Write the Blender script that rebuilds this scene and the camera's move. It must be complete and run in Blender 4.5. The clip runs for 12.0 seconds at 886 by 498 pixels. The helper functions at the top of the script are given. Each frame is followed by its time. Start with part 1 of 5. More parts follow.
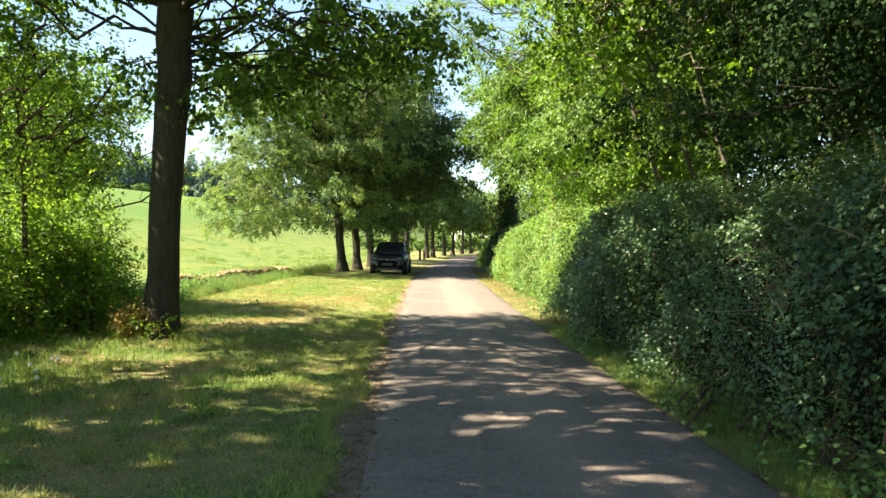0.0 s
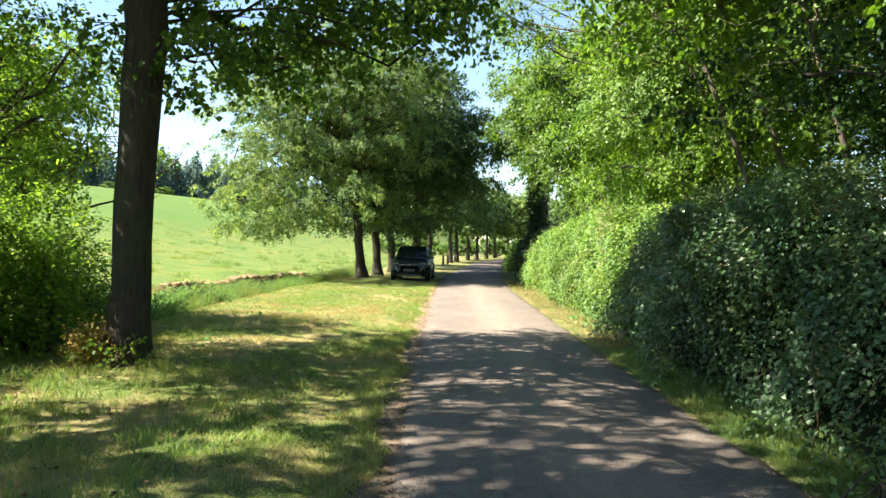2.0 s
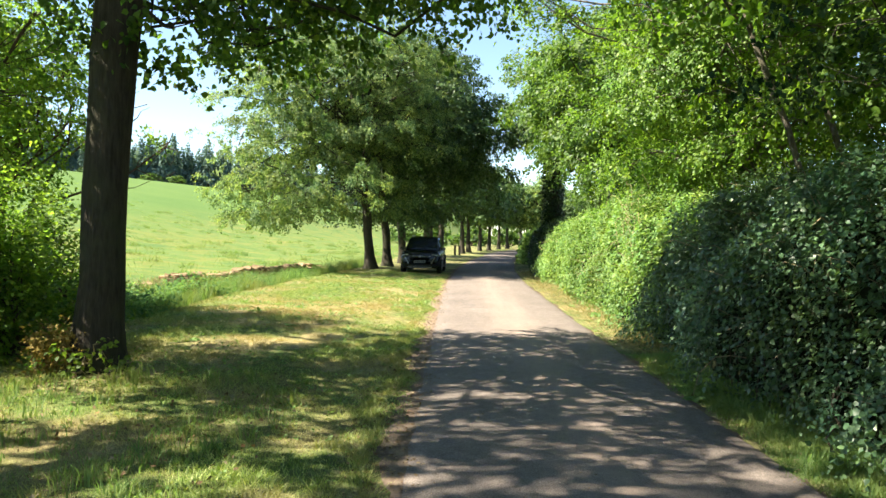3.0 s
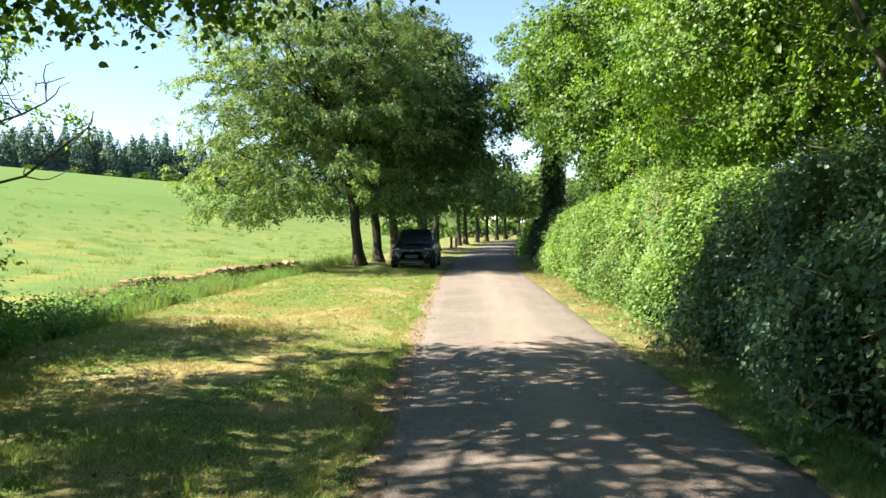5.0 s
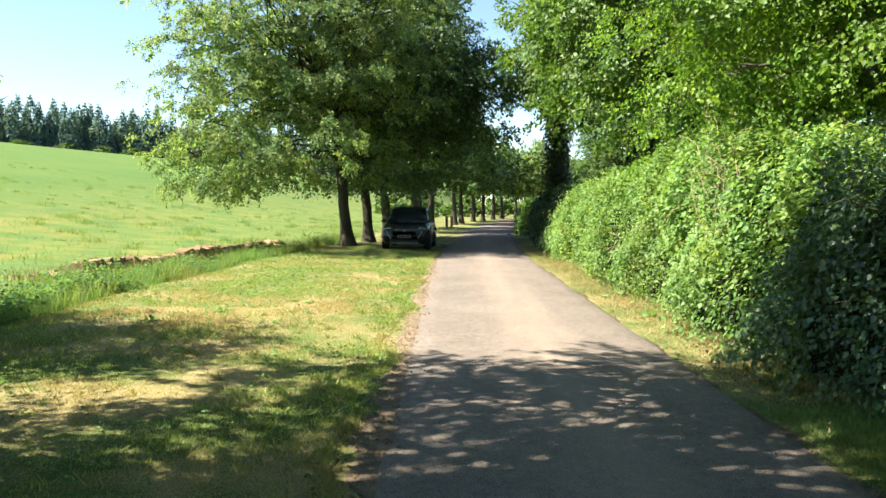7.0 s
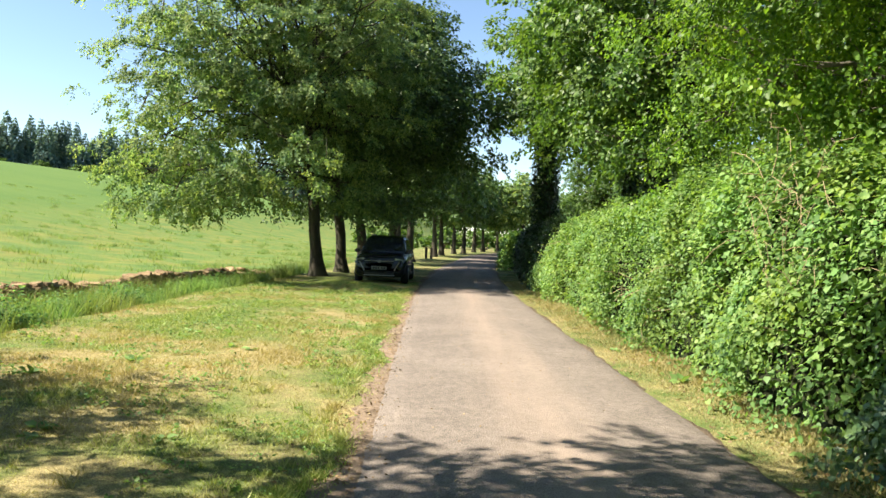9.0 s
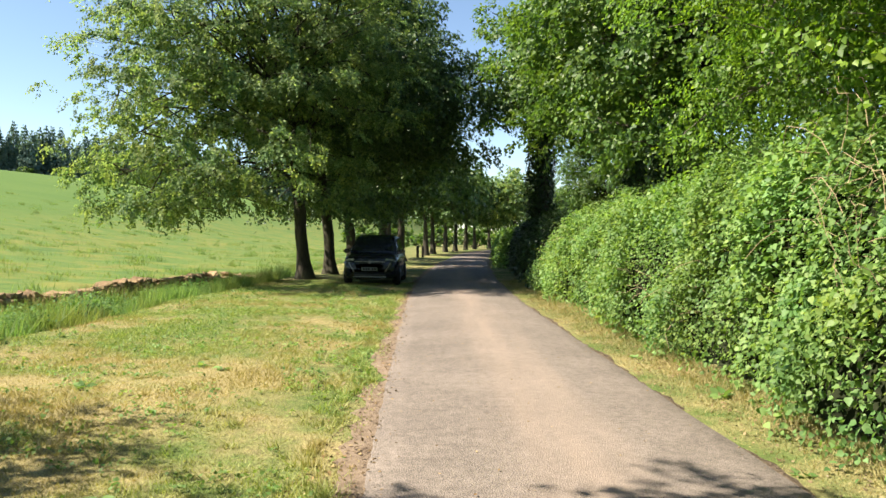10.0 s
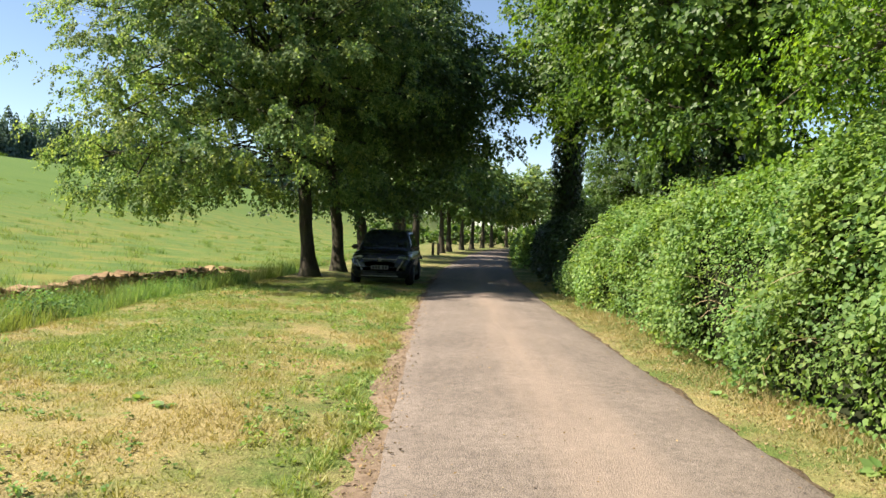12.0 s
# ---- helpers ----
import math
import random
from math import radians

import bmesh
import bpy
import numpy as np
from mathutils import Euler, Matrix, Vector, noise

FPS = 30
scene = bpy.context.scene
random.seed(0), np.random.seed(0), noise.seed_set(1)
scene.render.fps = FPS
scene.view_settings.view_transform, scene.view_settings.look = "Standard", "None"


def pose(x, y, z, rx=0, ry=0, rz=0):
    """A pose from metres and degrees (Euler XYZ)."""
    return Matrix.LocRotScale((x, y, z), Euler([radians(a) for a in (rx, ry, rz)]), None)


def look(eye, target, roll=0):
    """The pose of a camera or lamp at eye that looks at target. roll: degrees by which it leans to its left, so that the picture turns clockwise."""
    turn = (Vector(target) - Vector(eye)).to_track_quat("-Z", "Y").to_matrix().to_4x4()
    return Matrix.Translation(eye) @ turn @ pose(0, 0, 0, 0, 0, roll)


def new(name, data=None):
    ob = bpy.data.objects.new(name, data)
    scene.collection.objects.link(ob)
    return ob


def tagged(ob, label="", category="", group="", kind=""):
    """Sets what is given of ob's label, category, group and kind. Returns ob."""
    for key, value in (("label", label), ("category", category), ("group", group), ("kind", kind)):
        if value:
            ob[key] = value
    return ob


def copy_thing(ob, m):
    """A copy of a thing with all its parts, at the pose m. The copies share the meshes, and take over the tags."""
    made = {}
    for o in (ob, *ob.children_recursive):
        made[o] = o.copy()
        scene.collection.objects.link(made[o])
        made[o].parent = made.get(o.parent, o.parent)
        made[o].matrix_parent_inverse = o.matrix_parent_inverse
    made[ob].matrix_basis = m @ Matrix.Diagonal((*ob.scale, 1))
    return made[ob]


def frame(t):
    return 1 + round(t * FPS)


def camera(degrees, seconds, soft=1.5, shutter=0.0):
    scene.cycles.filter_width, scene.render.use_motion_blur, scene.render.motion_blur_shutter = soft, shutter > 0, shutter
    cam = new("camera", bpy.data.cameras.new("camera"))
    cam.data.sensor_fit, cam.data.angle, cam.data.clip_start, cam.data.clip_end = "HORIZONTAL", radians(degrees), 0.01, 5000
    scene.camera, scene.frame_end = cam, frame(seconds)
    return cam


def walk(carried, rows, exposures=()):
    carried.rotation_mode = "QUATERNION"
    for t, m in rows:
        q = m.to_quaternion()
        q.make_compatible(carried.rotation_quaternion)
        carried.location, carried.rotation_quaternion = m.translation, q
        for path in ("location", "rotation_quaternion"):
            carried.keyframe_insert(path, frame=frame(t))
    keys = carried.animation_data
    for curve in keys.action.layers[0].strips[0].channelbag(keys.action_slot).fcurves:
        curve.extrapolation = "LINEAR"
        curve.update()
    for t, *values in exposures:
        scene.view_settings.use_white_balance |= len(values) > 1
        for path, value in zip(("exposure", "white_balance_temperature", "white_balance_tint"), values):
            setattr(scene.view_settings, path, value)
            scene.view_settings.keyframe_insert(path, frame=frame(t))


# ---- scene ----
cam = camera(60.0, 12.0)
PATH = [
    (0, (0.301, -0.56, 1.615), (0.255, 1.44, 1.595), 0.7),
    (0.5, (0.276, 0.069, 1.629), (0.198, 2.068, 1.598), 1.0),
    (1, (0.197, 0.678, 1.644), (0.103, 2.676, 1.637), 0.5),
    (1.5, (0.164, 1.342, 1.632), (0.057, 3.339, 1.65), 1.2),
    (2, (0.08, 1.882, 1.611), (-0.024, 3.879, 1.601), 0.9),
    (2.5, (0.045, 2.496, 1.605), (-0.075, 4.492, 1.57), 1.4),
    (2.7, (0.007, 2.715, 1.639), (-0.12, 4.71, 1.603), 1.4),
    (4.3, (0.039, 4.772, 1.637), (-0.088, 6.767, 1.579), -0.7),
    (4.5, (0.006, 4.992, 1.628), (-0.113, 6.987, 1.565), -0.7),
    (5, (0.012, 5.58, 1.642), (-0.117, 7.575, 1.584), -0.4),
    (5.5, (-0.031, 6.201, 1.62), (-0.167, 8.195, 1.539), 0.1),
    (6, (-0.062, 6.784, 1.608), (-0.205, 8.777, 1.517), 1.8),
    (6.5, (-0.158, 7.371, 1.592), (-0.279, 9.364, 1.485), 0.1),
    (7, (-0.194, 8.035, 1.58), (-0.308, 10.029, 1.468), 0.0),
    (7.2, (-0.221, 8.243, 1.592), (-0.328, 10.238, 1.492), 0.2),
    (9, (-0.317, 10.362, 1.543), (-0.378, 12.361, 1.514), 1.9),
    (9.5, (-0.385, 10.961, 1.547), (-0.428, 12.96, 1.518), 1.4),
    (10, (-0.444, 11.583, 1.543), (-0.48, 13.582, 1.509), 0.6),
    (10.5, (-0.471, 12.215, 1.546), (-0.539, 14.213, 1.53), 1.7),
    (11, (-0.511, 12.746, 1.532), (-0.566, 14.745, 1.533), 1.4),
    (11.5, (-0.531, 13.375, 1.522), (-0.583, 15.374, 1.508), 1.4),
    (12, (-0.583, 13.893, 1.5), (-0.658, 15.891, 1.459), 1.8),
]
LIGHTNESS = [(0, 2.36, 7250, 8), (1.5, 2.28, 6800, 8), (2.7, 2.22, 6700, 8), (5, 2.08, 6650, 7), (7, 2.07, 6650, 6), (9.5, 1.70, 6750, 8), (12, 1.50, 6850, 11)]
walk(cam, [(t, look(eye, target, roll)) for t, eye, target, roll in PATH], LIGHTNESS)

# ---- light ----
SUN = Vector((-0.66, -0.13, 0.74)).normalized()
world = bpy.data.worlds.new("sky")
scene.world = world
world.use_nodes = True
wn = world.node_tree
sky = wn.nodes.new("ShaderNodeTexSky")
sky.sky_type, sky.sun_disc = "NISHITA", False
sky.sun_elevation = math.asin(SUN.z)
sky.sun_rotation = math.atan2(SUN.x, SUN.y)
sky.air_density, sky.dust_density, sky.ozone_density = 0.85, 0.1, 1.6
wn.links.new(sky.outputs[0], wn.nodes["Background"].inputs[0])
wn.nodes["Background"].inputs[1].default_value = 0.071
sun_data = bpy.data.lights.new("sun", "SUN")
sun_data.energy, sun_data.angle, sun_data.color = 5.0, radians(0.53), (1.0, 0.92, 0.79)
sun = new("sun", sun_data)
sun.matrix_world = look((-30, -12, 40), Vector((-30, -12, 40)) - SUN)


# ---- mesh helpers ----
def put_mesh(name, verts, tris, material, parent=None, label="", smooth=False):
    """One mesh object from arrays of vertices and triangles."""
    me = bpy.data.meshes.new(name)
    verts, tris = np.asarray(verts, np.float32), np.asarray(tris, np.int32)
    me.vertices.add(len(verts))
    me.vertices.foreach_set("co", verts.ravel())
    me.loops.add(tris.size)
    me.loops.foreach_set("vertex_index", tris.ravel())
    me.polygons.add(len(tris))
    k = tris.shape[1]
    me.polygons.foreach_set("loop_start", np.arange(0, tris.size, k, dtype=np.int32))
    me.polygons.foreach_set("loop_total", np.full(len(tris), k, np.int32))
    if smooth:
        me.polygons.foreach_set("use_smooth", np.ones(len(tris), bool))
    me.update(calc_edges=True)
    me.materials.append(material)
    ob = new(name, me)
    ob.parent = parent
    if label:
        ob["label"] = label
    return ob


def part(name, bm, material, parent=None, label="", smooth=False):
    """A bmesh as one mesh object under a thing or a part."""
    me = bpy.data.meshes.new(name)
    bm.normal_update()
    bm.to_mesh(me)
    bm.free()
    if smooth:
        for p in me.polygons:
            p.use_smooth = True
    me.materials.append(material)
    ob = new(name, me)
    ob.parent = parent
    if label:
        ob["label"] = label
    return ob


def thing(name, label, category, place=(0, 0, 0), turn=0.0, group="", kind=""):
    ob = new(name)
    ob.empty_display_size = 0.2
    ob.matrix_world = pose(*place, 0, 0, turn)
    return tagged(ob, label, category, group, kind)


def unit(v):
    return v / np.maximum(np.linalg.norm(v, axis=-1, keepdims=True), 1e-9)


DIAMOND = np.array([(0, 0, 0), (0.42, 0.34, 0.09), (1, 0, -0.06), (0.42, -0.34, 0.09)])
DIAMOND_T = np.array([(0, 2, 1), (0, 3, 2)])
LOZENGE = np.array([(0, 0, 0), (0.40, 0.45, 0.11), (1, 0, -0.08), (0.36, -0.45, 0.11)])
BROAD = np.array([(0, 0, 0), (0.16, 0.31, 0.09), (0.55, 0.36, 0.08), (1, 0, -0.10), (0.55, -0.36, 0.08), (0.16, -0.31, 0.09)])
HEART = np.array([(0, 0, 0), (0.03, 0.30, 0.05), (0.36, 0.44, 0.08), (1, 0, -0.12), (0.36, -0.44, 0.08), (0.03, -0.30, 0.05)])
BROAD_T = np.array([(0, 2, 1), (0, 3, 2), (0, 4, 3), (0, 5, 4)])


def leaf_arrays(places, normals, tips, sizes, shape=DIAMOND, faces=DIAMOND_T):
    """Leaves as arrays: each lies at its place, faces its normal and points along its tip."""
    n = unit(normals)
    t = unit(tips - n * np.sum(tips * n, axis=1, keepdims=True))
    b = np.cross(n, t)
    s = sizes[:, None, None]
    v = places[:, None] + s * (shape[None, :, 0:1] * t[:, None] + shape[None, :, 1:2] * b[:, None] + shape[None, :, 2:3] * n[:, None])
    f = faces[None] + (np.arange(len(places)) * len(shape))[:, None, None]
    return v.reshape(-1, 3), f.reshape(-1, 3)


def tube_arrays(points, radii, sides=6):
    """A tapered tube along points, closed by its small end."""
    p, r = np.asarray(points, float), np.asarray(radii, float)
    d = unit(np.gradient(p, axis=0))
    ref = np.where(np.abs(d[:, 2:3]) > 0.9, np.array([[1.0, 0, 0]]), np.array([[0, 0, 1.0]]))
    a = unit(np.cross(d, ref))
    b = np.cross(d, a)
    if np.abs(d[0, 2]) > 0.6:
        a = unit(np.array([[1.0, 0, 0]]) - d * d[:, 0:1])
        b = np.cross(d, a)
    w = np.linspace(0, 2 * np.pi, sides, endpoint=False)
    ring = np.cos(w)[None, :, None] * a[:, None] + np.sin(w)[None, :, None] * b[:, None]
    v = (p[:, None] + r[:, None, None] * ring).reshape(-1, 3)
    i, j = np.meshgrid(np.arange(len(p) - 1), np.arange(sides), indexing="ij")
    q0, q1 = i * sides + j, i * sides + (j + 1) % sides
    f = np.stack([q0, q1, q1 + sides, q0, q1 + sides, q0 + sides], -1).reshape(-1, 3)
    return v, f


def joined(pieces):
    """Several (vertices, faces) as one."""
    vs, fs, k = [], [], 0
    for v, f in pieces:
        vs.append(v)
        fs.append(f + k)
        k += len(v)
    return np.concatenate(vs), np.concatenate(fs)


# ---- materials ----
class Nodes:
    """A short way to write a node material."""

    def __init__(self, name):
        self.mat = bpy.data.materials.new(name)
        self.mat.use_nodes = True
        self.tree = self.mat.node_tree
        self.bsdf = self.tree.nodes["Principled BSDF"]
        self.out = self.tree.nodes["Material Output"]
        self.coord = self.tree.nodes.new("ShaderNodeTexCoord").outputs["Object"]

    def link(self, a, b):
        self.tree.links.new(a, b)

    def put(self, socket, value):
        if isinstance(value, bpy.types.NodeSocket):
            self.link(value, socket)
        else:
            socket.default_value = value

    def noise(self, scale, detail=4.0, rough=0.6, at=None, kind="Fac"):
        n = self.tree.nodes.new("ShaderNodeTexNoise")
        n.inputs["Scale"].default_value, n.inputs["Detail"].default_value, n.inputs["Roughness"].default_value = scale, detail, rough
        self.link(at or self.coord, n.inputs["Vector"])
        return n.outputs[kind]

    def voronoi(self, scale, at=None, out="Distance"):
        n = self.tree.nodes.new("ShaderNodeTexVoronoi")
        n.inputs["Scale"].default_value = scale
        self.link(at or self.coord, n.inputs["Vector"])
        return n.outputs[out]

    def stretched(self, x, y, z):
        n = self.tree.nodes.new("ShaderNodeMapping")
        n.inputs["Scale"].default_value = (x, y, z)
        self.link(self.coord, n.inputs["Vector"])
        return n.outputs[0]

    def ramp(self, fac, stops):
        n = self.tree.nodes.new("ShaderNodeValToRGB")
        while len(n.color_ramp.elements) < len(stops):
            n.color_ramp.elements.new(0.5)
        for e, (p, c) in zip(n.color_ramp.elements, stops):
            e.position = p
            e.color = (*c, 1) if isinstance(c, tuple) else (c, c, c, 1)
        self.link(fac, n.inputs[0])
        return n.outputs[0]

    def mix(self, fac, a, b, how="MIX"):
        n = self.tree.nodes.new("ShaderNodeMix")
        n.data_type, n.blend_type = "RGBA", how
        for socket, value in ((n.inputs[0], fac), (n.inputs[6], a), (n.inputs[7], b)):
            self.put(socket, (*value, 1) if isinstance(value, tuple) and len(value) == 3 else value)
        return n.outputs[2]

    def math(self, how, a, b=0.0):
        n = self.tree.nodes.new("ShaderNodeMath")
        n.operation = how
        self.put(n.inputs[0], a)
        self.put(n.inputs[1], b)
        return n.outputs[0]

    def island(self):
        return self.tree.nodes.new("ShaderNodeNewGeometry").outputs["Random Per Island"]

    def axis(self, i, at=None):
        n = self.tree.nodes.new("ShaderNodeSeparateXYZ")
        self.link(at or self.coord, n.inputs[0])
        return n.outputs[i]

    def uv(self):
        return self.tree.nodes.new("ShaderNodeUVMap").outputs[0]

    def bump(self, height, strength, distance):
        n = self.tree.nodes.new("ShaderNodeBump")
        n.inputs["Strength"].default_value, n.inputs["Distance"].default_value = strength, distance
        self.link(height, n.inputs["Height"])
        self.link(n.outputs[0], self.bsdf.inputs["Normal"])

    def done(self, color, rough=0.8, spec=0.3, metal=0.0):
        self.put(self.bsdf.inputs["Base Color"], (*color, 1) if isinstance(color, tuple) else color)
        self.put(self.bsdf.inputs["Roughness"], rough)
        self.bsdf.inputs["Specular IOR Level"].default_value = spec
        self.bsdf.inputs["Metallic"].default_value = metal
        return self.mat

    def thin(self, color, share):
        """Lets part of the light through, as leaves and grass do."""
        t = self.tree.nodes.new("ShaderNodeBsdfTranslucent")
        self.put(t.inputs[0], color)
        m = self.tree.nodes.new("ShaderNodeMixShader")
        m.inputs[0].default_value = share
        self.link(self.bsdf.outputs[0], m.inputs[1])
        self.link(t.outputs[0], m.inputs[2])
        self.link(m.outputs[0], self.out.inputs[0])


def leaf_material(name, dark, mid, light, share=0.4, rough=0.5, spec=0.4):
    m = Nodes(name)
    c = m.ramp(m.island(), [(0.0, dark), (0.45, mid), (0.9, light), (1.0, tuple(1.25 * v for v in light))])
    clumps = m.ramp(m.noise(0.45, 3.0), [(0.3, 0.72), (0.7, 1.25)])
    c = m.mix(1.0, c, clumps, "MULTIPLY")
    c = m.mix(1.0, c, m.ramp(m.noise(1.3, 3.0), [(0.35, (0.88, 1.0, 1.16)), (0.65, (1.14, 1.02, 0.80))]), "MULTIPLY")
    m.done(c, rough, spec)
    m.thin(m.mix(1.0, c, (1.35, 1.35, 0.65), "MULTIPLY"), share)
    return m.mat


def bark_material(name, a, b, moss=None):
    m = Nodes(name)
    grain = m.noise(9.0, 6.0, 0.7, m.stretched(3.0, 3.0, 0.45))
    c = m.ramp(grain, [(0.3, a), (0.7, b)])
    if moss:
        c = m.mix(m.ramp(m.noise(1.7, 4.0), [(0.45, 0.0), (0.7, 0.75)]), c, moss)
    m.bump(grain, 0.8, 0.03)
    return m.done(c, 0.9, 0.2)


def plain_material(name, color, rough=0.6, spec=0.4, metal=0.0, scale=30.0, vary=0.15):
    m = Nodes(name)
    lo, hi = tuple(v * (1 - vary) for v in color), tuple(min(1.0, v * (1 + vary)) for v in color)
    return m.done(m.ramp(m.noise(scale, 4.0), [(0.3, lo), (0.7, hi)]), rough, spec, metal)


LEAF_LIME = leaf_material("lime_leaf", (0.032, 0.066, 0.020), (0.060, 0.116, 0.032), (0.102, 0.168, 0.050), 0.34)
LEAF_DEEP = leaf_material("deep_lime_leaf", (0.032, 0.067, 0.024), (0.058, 0.110, 0.036), (0.098, 0.161, 0.054), 0.28)
LEAF_FRONT = leaf_material("grey_green_leaf", (0.077, 0.136, 0.059), (0.150, 0.227, 0.090), (0.251, 0.323, 0.150), 0.54, 0.65, 0.25)
LEAF_SYCAMORE = leaf_material("sycamore_leaf", (0.034, 0.078, 0.020), (0.070, 0.140, 0.030), (0.118, 0.202, 0.044), 0.66)
LEAF_ASH = leaf_material("ash_leaf", (0.062, 0.130, 0.018), (0.110, 0.205, 0.026), (0.165, 0.275, 0.036), 0.50)
LEAF_OAK = leaf_material("oak_leaf", (0.040, 0.088, 0.018), (0.075, 0.145, 0.027), (0.120, 0.200, 0.038), 0.44)
LEAF_IVY_AND_SHADE = leaf_material("ivy_and_shade_leaf", (0.012, 0.030, 0.010), (0.025, 0.055, 0.018), (0.045, 0.085, 0.025), 0.2, 0.35)
LEAF_HEDGE = leaf_material("bramble_leaf", (0.085, 0.158, 0.042), (0.136, 0.238, 0.064), (0.205, 0.300, 0.098), 0.42, 0.55, 0.3)
LEAF_DARK_HEDGE = leaf_material("dark_hedge_leaf", (0.038, 0.082, 0.033), (0.064, 0.122, 0.050), (0.104, 0.176, 0.070), 0.30, 0.42, 0.5)
LEAF_HAWTHORN = leaf_material("hawthorn_leaf", (0.075, 0.145, 0.026), (0.135, 0.235, 0.042), (0.200, 0.310, 0.058), 0.68)
# Deep shade behind the hedge is put into this near-black leaf colour.
LEAF_SHADE_DARK = leaf_material("shade_dark_leaf", (0.014, 0.032, 0.013), (0.024, 0.050, 0.018), (0.038, 0.072, 0.024), 0.08, 0.85, 0.08)
LEAF_NETTLE = leaf_material("nettle_leaf", (0.075, 0.155, 0.055), (0.125, 0.230, 0.080), (0.185, 0.290, 0.110), 0.48, 0.7, 0.2)
MOSS_DRY = leaf_material("dry_moss", (0.16, 0.11, 0.035), (0.27, 0.19, 0.055), (0.36, 0.27, 0.09), 0.2, 0.9, 0.1)
# Distance haze is mixed into this needle colour: paler and bluer than needles.
LEAF_CONIFER_HAZED = leaf_material("hazed_conifer_needle", (0.066, 0.118, 0.106), (0.094, 0.150, 0.136), (0.124, 0.180, 0.160), 0.4, 0.9, 0.1)
BARK = bark_material("brown_bark", (0.022, 0.019, 0.014), (0.070, 0.059, 0.044), (0.056, 0.060, 0.030))
BARK_GREY = bark_material("grey_bark", (0.07, 0.060, 0.048), (0.21, 0.18, 0.14), (0.075, 0.08, 0.04))
TWIG = plain_material("twig", (0.075, 0.055, 0.038), 0.9, 0.2)
DRY_TWIG = plain_material("dry_twig", (0.30, 0.23, 0.14), 0.9, 0.2)
HEDGE_SHADE = plain_material("thicket_shade", (0.020, 0.024, 0.013), 1.0, 0.0, scale=6.0, vary=0.4)


WORN = [(-3.0, 8.6, 1.0), (-3.4, 13.5, 1.35), (-4.6, 9.1, 0.6), (-3.1, 16.4, 0.9), (-2.0, 12.3, 0.5), (-4.6, 18.2, 1.8), (-3.0, 19.6, 1.2)]


def grass_colour(m, fresh, tall=False):
    """Green to straw, in patches that the ground and its blades share."""
    patches = m.math("ADD", m.math("MULTIPLY", m.noise(0.55, 5.0, 0.62), 0.72), m.math("MULTIPLY", m.noise(3.2, 4.0, 0.65), 0.28))
    for x, y, r in WORN if not tall else []:
        d = m.tree.nodes.new("ShaderNodeVectorMath")
        d.operation = "DISTANCE"
        d.inputs[1].default_value = (x, y, 0.0)
        m.link(m.coord, d.inputs[0])
        patches = m.math("ADD", patches, m.ramp(m.math("DIVIDE", d.outputs["Value"], r), [(0.2, 0.17), (1.0, 0.0)]))
    dry = m.ramp(patches, [(0.44, 0.02), (0.61, 0.90)])
    return m.mix(dry, fresh, (0.345, 0.278, 0.135) if not tall else (0.20, 0.23, 0.07))


def blade_material(name, dark, mid, light, tall=False):
    m = Nodes(name)
    c = m.ramp(m.island(), [(0.0, dark), (0.5, mid), (1.0, light)])
    c = grass_colour(m, c, tall)
    m.done(c, 0.6, 0.3)
    m.thin(m.mix(1.0, c, (1.3, 1.3, 0.65), "MULTIPLY"), 0.5 if tall else 0.35)
    return m.mat


BLADE = blade_material("lawn_blade", (0.095, 0.165, 0.036), (0.220, 0.315, 0.075), (0.430, 0.455, 0.185))
BLADE_DRY = blade_material("dry_blade", (0.105, 0.150, 0.042), (0.230, 0.225, 0.085), (0.400, 0.330, 0.170))
SEED_WHITE = plain_material("seed_down", (0.70, 0.69, 0.64), 0.9, 0.1)
BLADE_STRAW = plain_material("straw_blade", (0.33, 0.255, 0.12), 0.8, 0.15, scale=2.0, vary=0.35)
BLADE_TALL = blade_material("meadow_blade", (0.092, 0.185, 0.056), (0.150, 0.255, 0.080), (0.235, 0.320, 0.130), True)


